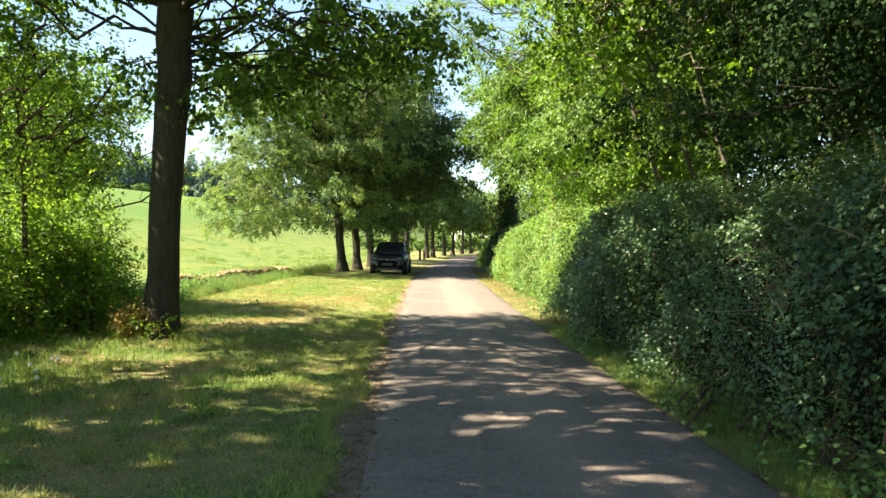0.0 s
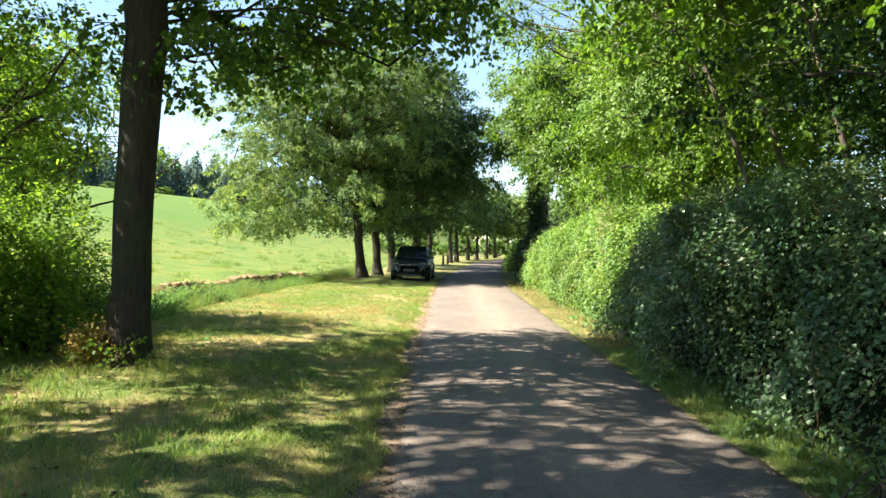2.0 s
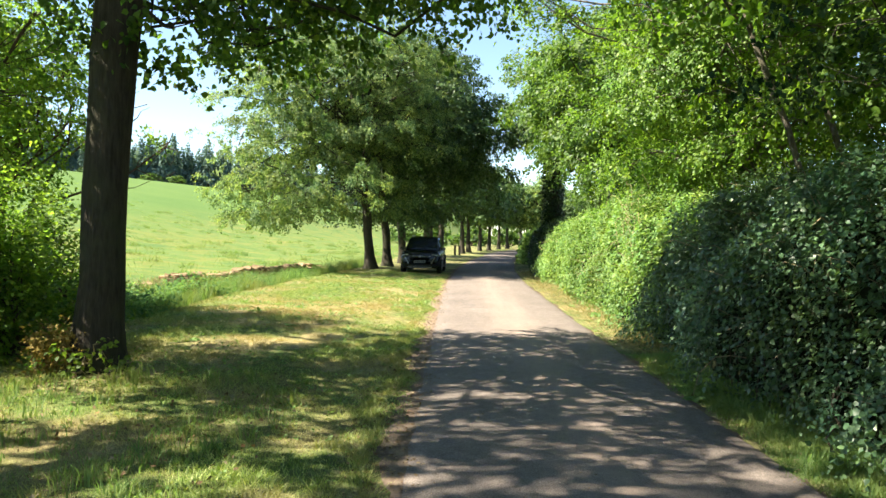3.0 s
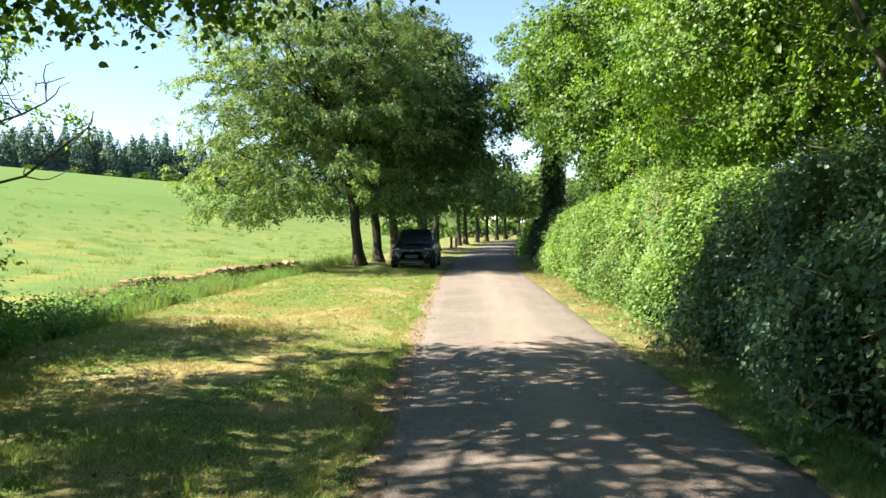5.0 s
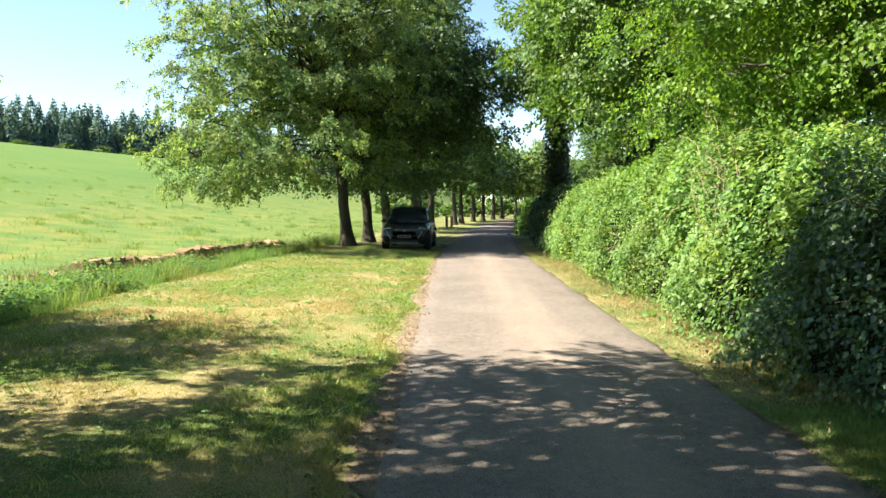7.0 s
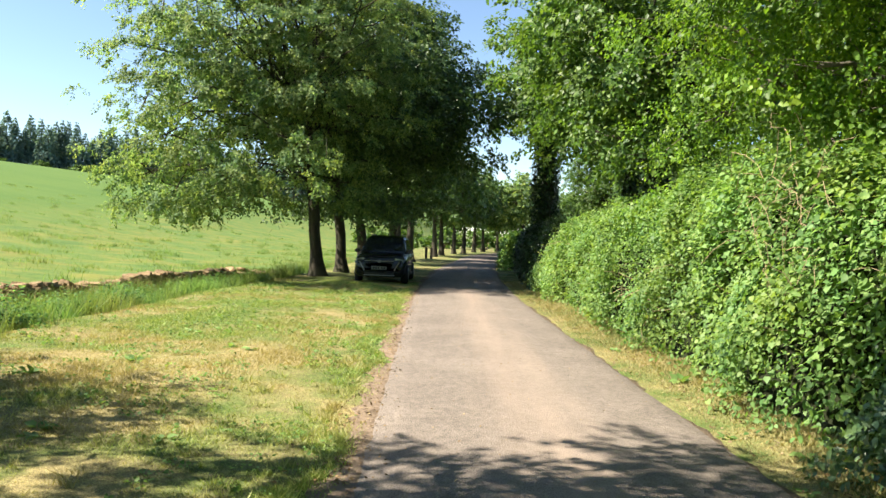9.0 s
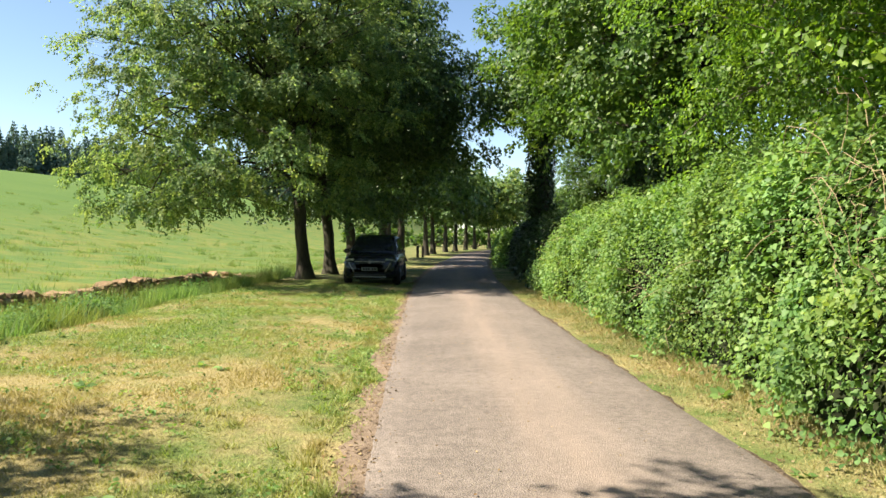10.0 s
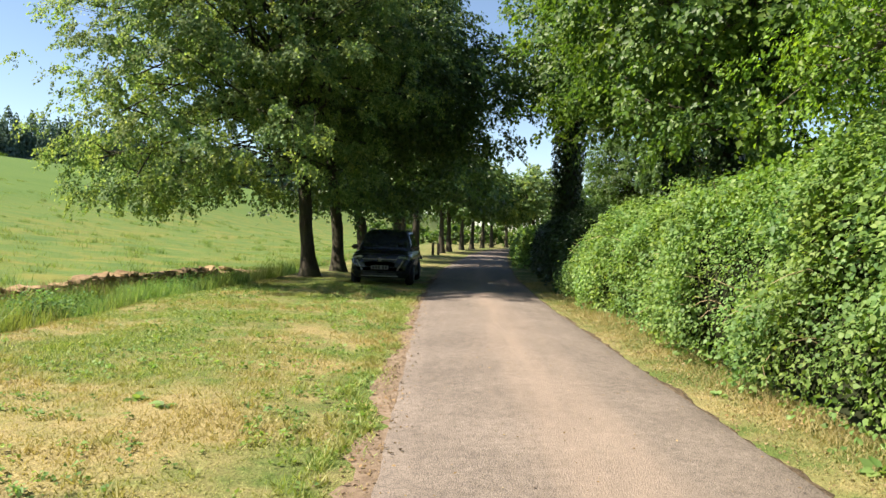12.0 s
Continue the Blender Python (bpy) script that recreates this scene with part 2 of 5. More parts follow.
def ground_material():
    m = Nodes("meadow_ground")
    x, y = m.axis(0), m.axis(1)
    fine = m.noise(26.0, 5.0, 0.7)
    lawn = m.ramp(fine, [(0.3, (0.060, 0.096, 0.026)), (0.55, (0.118, 0.166, 0.046)), (0.75, (0.185, 0.215, 0.078))])
    lawn = grass_colour(m, lawn)
    straw = m.math("ADD", m.math("MULTIPLY", m.noise(1.0, 3.0, 0.7, m.stretched(150.0, 38.0, 60.0)), 0.5), m.math("MULTIPLY", m.noise(1.0, 3.0, 0.7, m.stretched(38.0, 150.0, 60.0)), 0.5))
    lawn = m.mix(1.0, lawn, m.ramp(straw, [(0.36, 0.22), (0.5, 0.80), (0.64, 1.5)]), "MULTIPLY")
    lawn = m.mix(m.ramp(m.noise(70.0, 3.0, 0.7), [(0.56, 0.0), (0.68, 0.7)]), lawn, (0.050, 0.072, 0.022))
    thatch = m.ramp(m.noise(3.1, 5.0, 0.7), [(0.55, 0.0), (0.72, 0.6)])
    lawn = m.mix(thatch, lawn, (0.135, 0.10, 0.06))
    mid = m.noise(0.35, 6.0, 0.7)
    tuft = m.noise(1.1, 6.0, 0.75)
    rough = m.ramp(mid, [(0.34, (0.076, 0.130, 0.036)), (0.50, (0.098, 0.150, 0.040)), (0.60, (0.142, 0.160, 0.042)), (0.72, (0.160, 0.152, 0.056))])
    rough = m.mix(m.ramp(tuft, [(0.52, 0.0), (0.62, 0.8)]), rough, (0.058, 0.112, 0.032))
    rough = m.mix(m.ramp(m.noise(0.5, 5.0, 0.7, m.stretched(0.7, 1.0, 1.0)), [(0.50, 0.0), (0.64, 0.65)]), rough, (0.200, 0.178, 0.050))
    rough = m.mix(m.ramp(m.noise(0.8, 6.0, 0.75, m.stretched(1.0, 0.7, 1.0)), [(0.57, 0.0), (0.66, 0.22)]), rough, (0.22, 0.20, 0.05))
    smooth_field = m.ramp(m.noise(0.09, 6.0, 0.65), [(0.3, (0.074, 0.132, 0.033)), (0.7, (0.096, 0.152, 0.039))])
    far = m.ramp(m.math("ADD", m.math("MULTIPLY", x, -0.01), m.math("MULTIPLY", m.noise(0.05, 3.0), 0.25)), [(0.42, 0.0), (0.56, 1.0)])
    field = m.mix(far, rough, smooth_field)
    is_field = m.ramp(m.math("MULTIPLY", m.math("ADD", x, 6.0), -0.3), [(0.2, 0.0), (0.7, 1.0)])
    m.bump(m.noise(14.0, 6.0, 0.7), 0.5, 0.05)
    return m.done(m.mix(is_field, lawn, field), 0.95, 0.1)


def asphalt_material():
    m = Nodes("worn_asphalt")
    u = m.axis(0, m.uv())
    stones = m.voronoi(95.0)
    speck = m.ramp(stones, [(0.1, (0.238, 0.198, 0.169)), (0.45, (0.188, 0.156, 0.134)), (0.75, (0.113, 0.095, 0.084))])
    large = m.ramp(m.noise(0.8, 6.0, 0.65), [(0.3, 0.82), (0.7, 1.14)])
    mottle = m.ramp(m.noise(11.0, 6.0, 0.8), [(0.32, 0.72), (0.68, 1.24)])
    c = m.mix(1.0, m.mix(1.0, speck, large, "MULTIPLY"), mottle, "MULTIPLY")
    streaks = m.noise(1.0, 5.0, 0.65, m.stretched(2.6, 0.16, 1.0))
    crown = m.math("ADD", m.math("MULTIPLY", m.math("ABSOLUTE", m.math("SUBTRACT", u, 0.52)), -1.7), m.math("MULTIPLY", streaks, 0.85))
    c = m.mix(m.ramp(crown, [(0.05, 0.0), (0.50, 0.52)]), c, (0.305, 0.234, 0.187))
    rim = m.math("ADD", m.math("MULTIPLY", m.math("ABSOLUTE", m.math("SUBTRACT", u, 0.5)), 2.0), m.math("MULTIPLY", m.noise(4.0, 5.0), 0.3))
    c = m.mix(m.ramp(rim, [(1.05, 0.0), (1.22, 0.6)]), c, (0.23, 0.172, 0.128))
    m.bump(stones, 0.6, 0.008)
    return m.done(c, 0.85, 0.25)


def earth_material():
    m = Nodes("bare_earth")
    c = m.ramp(m.noise(7.0, 6.0, 0.7), [(0.3, (0.098, 0.070, 0.050)), (0.5, (0.182, 0.136, 0.100)), (0.75, (0.27, 0.208, 0.158))])
    c = m.mix(m.ramp(m.noise(40.0, 4.0), [(0.58, 0.0), (0.7, 0.6)]), c, (0.11, 0.085, 0.05))
    m.bump(m.noise(22.0, 6.0, 0.75), 0.8, 0.03)
    return m.done(c, 0.95, 0.1)


GROUND, ASPHALT, EARTH = ground_material(), asphalt_material(), earth_material()


# ---- the lie of the land ----
ROAD_Y = np.array([-30, 4, 11, 20, 30, 40, 52, 75, 90, 105, 140.0])
ROAD_C = np.array([2.75, 1.06, 0.62, 0.17, -0.27, -0.38, -0.12, 0.85, 2.6, 6.0, 17.0])
HEDGE_Y = np.array([-12, 4, 6.7, 9, 11, 14, 17, 20, 23, 28, 31.6, 34.0])
HEDGE_X = np.array([4.1, 3.05, 2.76, 2.62, 2.52, 2.44, 2.40, 2.32, 2.25, 2.15, 1.90, 1.92])


def smooth_through(ys, xs):
    fine = np.linspace(ys[0], ys[-1], 400)
    v = np.interp(fine, ys, xs)
    k = np.hanning(19)
    v = np.convolve(np.pad(v, 9, mode="edge"), k / k.sum(), "valid")
    return lambda y: np.interp(y, fine, v)


road_mid = smooth_through(ROAD_Y, ROAD_C)
hedge_line = smooth_through(HEDGE_Y, HEDGE_X)


def road_left(y):
    return road_mid(y) - 1.37


def road_right(y):
    return road_mid(y) + 1.37


def crest(y):
    """The edge of the mown verge, where it drops to the ditch."""
    return np.interp(y, [-30, 12, 18, 28, 33, 40, 60, 120], [-6.4, -6.1, -6.3, -6.6, -6.2, -6.3, -6.6, -6.5])


def step(a, b, v):
    t = np.clip((v - a) / (b - a), 0, 1)
    return t * t * (3 - 2 * t)


def land(x, y):
    """Height of the ground."""
    x, y = np.asarray(x, float), np.asarray(y, float)
    away = crest(y) - x
    ditch = -0.55 * step(0.0, 1.3, away) + 0.35 * step(1.6, 3.0, away)
    u = np.maximum(0, -9.5 - x)
    reach = u + 0.20 * np.maximum(0, y - 60) * step(0, 40, u)
    hill = 24.0 * (1 - np.exp(-((reach / 115.0) ** 1.5)))
    lumps = 0.02 * np.sin(1.7 * x + 0.6 * y) + 0.02 * np.sin(0.9 * y - 1.1 * x) + 0.012 * np.sin(3.3 * x) * np.sin(2.7 * y)
    off_road = step(1.5, 2.4, np.abs(x - road_mid(y)))
    bank = 0.05 * step(0.3, 2.2, road_left(y) - x) * step(3.4, 1.6, -away * 0 + np.maximum(0, away) * 2)
    return ditch + hill + lumps * off_road + bank


def axis_points(spans):
    out = []
    for a, b, s in spans:
        out.append(np.arange(a, b, s))
    return np.concatenate(out + [[spans[-1][1]]])


gx = axis_points([(-900, -300, 40), (-300, -60, 8), (-60, -16, 2), (-16, -8, 0.5), (-8, 3, 0.25), (3, 12, 1), (12, 60, 8), (60, 900, 60)])
gy = axis_points([(-120, -20, 10), (-20, 2, 1), (2, 50, 0.3), (50, 110, 1.5), (110, 300, 8), (300, 1500, 60)])
GX, GY = np.meshgrid(gx, gy)
GZ = land(GX, GY)
i, j = np.meshgrid(np.arange(len(gy) - 1), np.arange(len(gx) - 1), indexing="ij")
q = i * len(gx) + j
quads = np.stack([q, q + 1, q + len(gx) + 1, q + len(gx)], -1).reshape(-1, 4)
ground = put_mesh("ground", np.stack([GX, GY, GZ], -1).reshape(-1, 3), quads, GROUND, smooth=True)
tagged(ground, "mown verge with dry patches, ditch and green meadow hill", "ground", kind="structure")


def strip(name, left, right, ys, lift, material, cols, camber=0.0):
    """A strip of paving along the lane, with its thickness at the rims."""
    u = np.concatenate([[0], np.linspace(0.008, 0.992, cols - 2), [1]])
    X = left[:, None] * (1 - u) + right[:, None] * u
    Y = np.repeat(ys[:, None], cols, 1)
    Z = lift + camber * (1 - (2 * u[None] - 1) ** 2) + 0 * X
    Z[:, 0] -= lift + 0.004
    Z[:, -1] -= lift + 0.004
    i, j = np.meshgrid(np.arange(len(ys) - 1), np.arange(cols - 1), indexing="ij")
    q = i * cols + j
    f = np.stack([q, q + 1, q + cols + 1, q + cols], -1).reshape(-1, 4)
    ob = put_mesh(name, np.stack([X, Y, Z], -1).reshape(-1, 3), f, material, smooth=True)
    uv = np.stack([np.repeat(u[None], len(ys), 0), Y], -1).reshape(-1, 2)[f.ravel()]
    ob.data.uv_layers.new(name="UVMap").data.foreach_set("uv", uv.astype(np.float32).ravel())
    return ob


def ragged(ys, size, scale, seed):
    return np.array([size * noise.noise(Vector((seed, y * scale, 0.3))) + 0.4 * size * noise.noise(Vector((seed, y * scale * 4.1, 7.3))) for y in ys])


ys = np.concatenate([np.arange(-28, 60, 0.12), np.arange(60, 138, 0.8)])
road = strip("road", road_left(ys) + ragged(ys, 0.035, 1.7, 3.1), road_right(ys) + ragged(ys, 0.016, 1.4, 9.4), ys, 0.007, ASPHALT, 15, 0.035)
tagged(road, "worn grey asphalt lane with a dusty pale crown", "road", kind="structure")
near = ys[ys < 60]
left_earth = strip("trim_earth_verge", road_left(near) - 0.19 + ragged(near, 0.24, 0.8, 5.5) + ragged(near, 0.10, 5.0, 1.5), road_left(near) + 0.30 + 0 * near, near, 0.003, EARTH, 5)
tagged(left_earth, "strip of bare brown earth and litter beside the lane", "earth strip", kind="structure")
right_earth = strip("trim_earth_hedge", road_right(near) - 0.30 + 0 * near, road_right(near) + 0.03 + ragged(near, 0.10, 0.7, 2.2) + ragged(near, 0.07, 5.0, 8.5), near, 0.003, EARTH, 5)
tagged(right_earth, "thin strip of dusty earth along the lane's edge", "earth strip", kind="structure")


# ---- plants ----
def bent(rng, a, b, n, sag=0.0, wobble=0.1):
    """A bent line from a to b."""
    a, b = np.asarray(a, float), np.asarray(b, float)
    s = np.linspace(0, 1, n)[:, None]
    p = a * (1 - s) + b * s
    span = np.linalg.norm(b - a)
    off = rng.normal(size=(n, 3)) * wobble * span / n
    off[0] = off[-1] = 0
    off = np.cumsum(off, 0) * np.sin(np.pi * s)
    p += off
    p[:, 2] += sag * span * np.sin(np.pi * s[:, 0])
    return p


def sprays(rng, centres, outward, per, reach, size, droop=0.25, up=0.5, wild=0.5, twigs=5):
    """Leaves on short twigs round each centre: places, normals, tips, sizes."""
    n = len(centres)
    d = unit(outward[:, None] * 0.75 + rng.normal(size=(n, twigs, 3)) * np.array([0.75, 0.75, 0.42]))
    k = np.repeat(np.arange(n), per)
    j = rng.integers(0, twigs, len(k))
    s = rng.random(len(k)) ** 0.65
    along = d[k, j]
    p = centres[k] + along * (s * reach * rng.uniform(0.7, 1.15, len(k)))[:, None]
    p[:, 2] -= droop * s * s * reach
    p += rng.normal(size=p.shape) * 0.07 * reach
    nrm = np.array([0, 0, up]) + outward[k] * 0.65 + rng.normal(size=p.shape) * wild
    tip = along + rng.normal(size=p.shape) * 0.6 + np.array([0, 0, -0.25])
    return p, nrm, tip, size * rng.uniform(0.65, 1.25, len(k))


def boughs_in(rng, n, radii, low=-0.75, inner=0.5):
    """Places of boughs in a crown, spread evenly, most near its outside."""
    i = np.arange(n) + 0.5
    z = 1 - (1 - low) * i / n
    w = np.pi * (1 + 5 ** 0.5) * i + rng.normal(size=n) * 0.25
    r = np.sqrt(np.maximum(0, 1 - z * z))
    d = np.stack([r * np.cos(w), r * np.sin(w), z], 1)
    return d, d * rng.uniform(inner, 1.0, n)[:, None] * np.asarray(radii) * 0.86


def tree_meshes(seed, height, trunk_r, lean, centre, radii, boughs, clusters, per, size, reach=0.9, bough_r=1.5, low=-0.75, droop=0.25, inner=0.5, flare=1.7, shape=DIAMOND, faces=DIAMOND_T, extra=(), extra_r=1.0, flat=0.24, taper=0.35, wild=0.5):
    """Arrays of a tree that stands at the origin: trunk, limbs, leaves. height: where the trunk ends in its limbs."""
    rng = np.random.default_rng(seed)
    zs = np.concatenate([[-0.25, 0, 0.12, 0.3, 0.6], np.linspace(1.0, height, 9)])
    top = np.array([lean[0], lean[1], 0.0])
    line = np.array([top * (z / height) ** 1.2 if z > 0 else top * 0 for z in zs])
    line[:, 2] = zs
    line[:, :2] += rng.normal(size=(len(zs), 2)) * 0.014 * (zs[:, None] > 0.5)
    rad = trunk_r * (1 - taper * np.clip(zs / height, 0, 1)) * (1 + (flare - 1) * np.exp(-np.maximum(zs, 0) / 0.28))
    tv, tf = tube_arrays(line, rad, 16)
    wob = np.array([noise.noise(Vector((v[0] * 3 + seed, v[1] * 3, v[2] * 0.9))) for v in tv])
    axis = np.repeat(line, 16, 0)
    tv = axis + (tv - axis) * (1 + 0.22 * wob)[:, None]
    d, at = boughs_in(rng, boughs, radii, low, inner)
    at = at + np.asarray(centre)
    if len(extra):
        ex = np.asarray(extra, float)
        at = np.concatenate([at, ex])
        d = np.concatenate([d, unit(ex - np.asarray(centre))])
    limbs, twigs, cs, outs = [], [], [], []
    for k, (out, b) in enumerate(zip(d, at)):
        f = np.clip(0.55 + 0.45 * (b[2] - 1.5) / max(height, 1), 0.55, 0.99)
        start = top * f ** 1.2 + np.array([0, 0, height * f])
        if b[2] > height + 1.5:
            start = top + np.array([0, 0, height * 0.98])
        p = bent(rng, start, b, 8, 0.06, 0.5)
        r0 = trunk_r * (rng.uniform(0.14, 0.30) if k < boughs else rng.uniform(0.07, 0.13))
        limbs.append(tube_arrays(p, np.linspace(r0, 0.02, 8), 5))
        size_here = bough_r if k < boughs else extra_r
        many = clusters if k < boughs else (2 * clusters) // 3
        q = rng.normal(size=(many, 3)) * np.array([0.62, 0.62, flat]) * size_here + b
        q[:, 2] -= 0.16 * np.linalg.norm(q[:, :2] - b[:2], axis=1)
        q -= out * 0.25 * size_here * rng.random((many, 1))
        for c in q[:: max(1, clusters // 5)]:
            twigs.append(tube_arrays(bent(rng, p[rng.integers(4, 8)], c, 4, 0.0, 0.3), np.linspace(0.010, 0.004, 4), 3))
        cs.append(q)
        outs.append(unit(out * 0.8 + unit(q - b) * 0.7))
    cs, outs = np.concatenate(cs), np.concatenate(outs)
    keep = cs[:, 2] > 0.5
    leaves = leaf_arrays(*sprays(rng, cs[keep], outs[keep], per, reach, size, droop, 0.5, wild), shape, faces)
    return (tv, tf), limbs, leaves, joined(twigs)


def tree(label, category, place, meshes, leaf, bark, turn=0.0, group="", name="tree"):
    ob = thing(name, label, category, place, turn, group)
    put_mesh("trunk", *meshes[0], bark, ob, smooth=True)
    for limb in meshes[1]:
        put_mesh("branch", *limb, bark, ob, smooth=True)
    put_mesh("crown", *meshes[2], leaf, ob)
    put_mesh("brushwood", *meshes[3], bark, ob)["kind"] = "stuff"
    return ob


def on_land(x, y, sink=0.02):
    return (x, y, float(land(x, y)) - sink)


# the single tree on the verge, and added ones that shade the lane
low_right = [(0.9 + 0.75 * (k % 6), 2.0 + 0.6 * (k // 6) + 0.2 * (k % 2), 4.95 + 0.3 * ((k * 7) % 3)) for k in range(0, 24, 4)]
low_left = [(-1.6 - 0.9 * (k % 4), -1.0 + 1.2 * (k // 4), 5.3 + 0.35 * ((k * 5) % 3)) for k in range(0, 8, 2)]
high_right = [(3.4, 1.4, 6.8), (4.0, -0.2, 7.0), (3.3, -1.8, 6.9), (2.4, -3.2, 7.1), (4.4, 1.0, 7.4), (3.8, -3.0, 7.4)]
low_tips = [(1.9, 2.5, 4.55), (2.7, 2.3, 4.75), (1.2, 3.1, 4.35), (3.4, 1.4, 4.8), (-1.2, 2.0, 4.6), (2.4, -0.6, 5.3), (0.75, 0.3, 3.75), (0.9, 0.6, 4.3), (0.7, 3.2, 4.4)]
edge = [(0.9 + 0.9 * k, 2.3 + 0.5 * (k % 2), 5.55) for k in range(4)]
row = [(-3.0 + 0.75 * k, 2.85 + 0.25 * (k % 2), 7.0) for k in range(9)] + [(-4.5 + 0.8 * (k % 3), -1.2 + 1.4 * (k // 3), 6.6 + 0.2 * (k % 3)) for k in range(12)]
m = tree_meshes(11, 5.2, 0.236, (0.20, 0.10), (-0.2, -0.9, 7.7), (4.6, 4.3, 3.2), 40, 13, 70, 0.088, 0.55, 1.25, -0.5, 0.35, 0.45, 1.70, HEART, BROAD_T, taper=-0.10,
                extra=[(x + 0.2, y - 0.6, z) for x, y, z in low_tips + edge + low_right + low_left + high_right + row], extra_r=0.85)
tree("tall dark-barked sycamore with sprouts at its foot on the verge", "tree", on_land(-4.40, 11.35), m, LEAF_SYCAMORE, BARK)
# Trees out of view, inferred from shadows on the ground, placed to shape them.
shade = tree_meshes(12, 8.0, 0.33, (0.1, 0.0), (0, 0, 11.4), (5.2, 4.8, 6.6), 42, 10, 24, 0.19, 0.5, 0.80, -0.6, shape=LOZENGE)
first = tree("tall sycamore added beside the lane to shade it and the verge", "tree", on_land(-5.5, 3.7), shade, LEAF_SYCAMORE, BARK, 14, "sycamores by the lane")
copy_thing(first, pose(*on_land(-6.3, -2.8), 0, 0, 57) @ Matrix.Scale(0.93, 4))
copy_thing(first, pose(*on_land(-7.6, 0.9), 0, 0, 239) @ Matrix.Scale(1.35, 4))
copy_thing(first, pose(*on_land(-10.9, 5.2), 0, 0, 292) @ Matrix.Scale(0.88, 4))
copy_thing(first, pose(*on_land(-11.8, 2.2), 0, 0, 80) @ Matrix.Scale(0.82, 4))
# More trees added right of and behind the camera to block sky light.
for x, y, w, s in [(8.4, 1.0, 10, 1.1), (10.2, 8.6, 100, 1.0), (8.6, -6.4, 200, 1.1), (-3.2, -10.5, 300, 1.0), (4.0, -12.5, 70, 1.0), (10.5, 16.0, 150, 0.8)]:
    copy_thing(first, pose(*on_land(x, y), 0, 0, w) @ Matrix.Scale(s, 4))
first.scale = (0.75, 0.75, 0.75)

# the avenue
low_ring = [(-0.6 + 4.5 * math.cos(w), -2.3 + 4.2 * math.sin(w), 3.6 + 0.5 * math.sin(5 * w)) for w in np.radians(np.arange(120, 300, 13))]
hanging = [(-4.2, -4.0, 2.4), (-4.9, -2.4, 2.4), (-3.2, -5.0, 2.6), (-3.7, -3.2, 2.15), (-2.6, -4.2, 2.5), (-1.5, -4.8, 2.8), (-4.5, -1.0, 2.5), (-2.7, -2.0, 2.5), (-4.5, -3.2, 2.2), (-1.2, 1.2, 2.7), (0.9, 0.8, 2.6), (1.6, -1.0, 3.2)]
mid_ring = [(-0.6 + 4.5 * math.cos(w), -2.3 + 4.3 * math.sin(w), 5.4 + 0.6 * math.sin(7 * w)) for w in np.radians(np.arange(130, 260, 14))]
high_ring = [(-0.9 + 4.6 * math.cos(w), -2.2 + 4.3 * math.sin(w), 8.0 + 1.1 * math.sin(7 * w)) for w in np.radians(np.arange(120, 270, 13))]
front = tree_meshes(21, 5.4, 0.225, (-0.62, 0.0), (-0.6, -2.2, 7.3), (4.8, 4.5, 5.4), 74, 18, 105, 0.088, 0.44, 1.25, -0.84, 0.35, 0.5, 1.8,
                    extra=low_ring + hanging + mid_ring + high_ring, extra_r=1.1, flat=0.09, wild=0.3)
tree("leafy grey-green lime tree at the head of the avenue", "tree", on_land(-5.5, 37.1), front, LEAF_FRONT, BARK, 0, "avenue trees")
second = tree_meshes(22, 5.4, 0.215, (-0.55, 0.1), (1.2, 0.0, 7.3), (5.1, 4.6, 5.2), 54, 20, 62, 0.150, 0.7, 1.35, -0.85, 0.4, extra=[(-1.6, -1.5, 2.9), (0.9, -1.8, 2.8), (-0.2, 1.5, 3.0), (1.9, 0.6, 2.9)], extra_r=0.9)
two = tree("dark leafy lime tree in the avenue", "tree", on_land(-5.3, 41.0), second, LEAF_DEEP, BARK, 0, "avenue trees")
copy_thing(two, pose(*on_land(-4.95, 44.6), 0, 0, 12))
far_lime = tree_meshes(23, 4.2, 0.22, (0.0, 0.1), (0.2, 0, 5.6), (3.3, 2.5, 4.0), 32, 12, 42, 0.20, 0.85, 1.2, -0.65, 0.35)
three = tree("leafy lime tree further along the avenue", "tree", on_land(-4.35, 52.4), far_lime, LEAF_LIME, BARK, 20, "avenue trees")
for x, y, w in [(-3.6, 55.2, 110), (-4.9, 61.0, 200)]:
    copy_thing(three, pose(*on_land(x, y), 0, 0, w))
farther = tree_meshes(24, 4.0, 0.2, (0.0, 0.1), (0.2, 0, 5.3), (3.8, 4.2, 4.1), 24, 8, 28, 0.38, 0.85, 1.35, -0.6, 0.3)
four = tree("dark leafy lime tree far along the avenue", "tree", on_land(-2.8, 69.6), farther, LEAF_LIME, BARK, 20, "avenue trees")
for x, y, w in [(-2.4, 74, 35), (-1.5, 83, 150), (-0.6, 87.5, 250), (0.5, 94.5, 310), (1.6, 100, 80), (3.5, 106, 10)]:
    copy_thing(four, pose(*on_land(x, y), 0, 0, w))

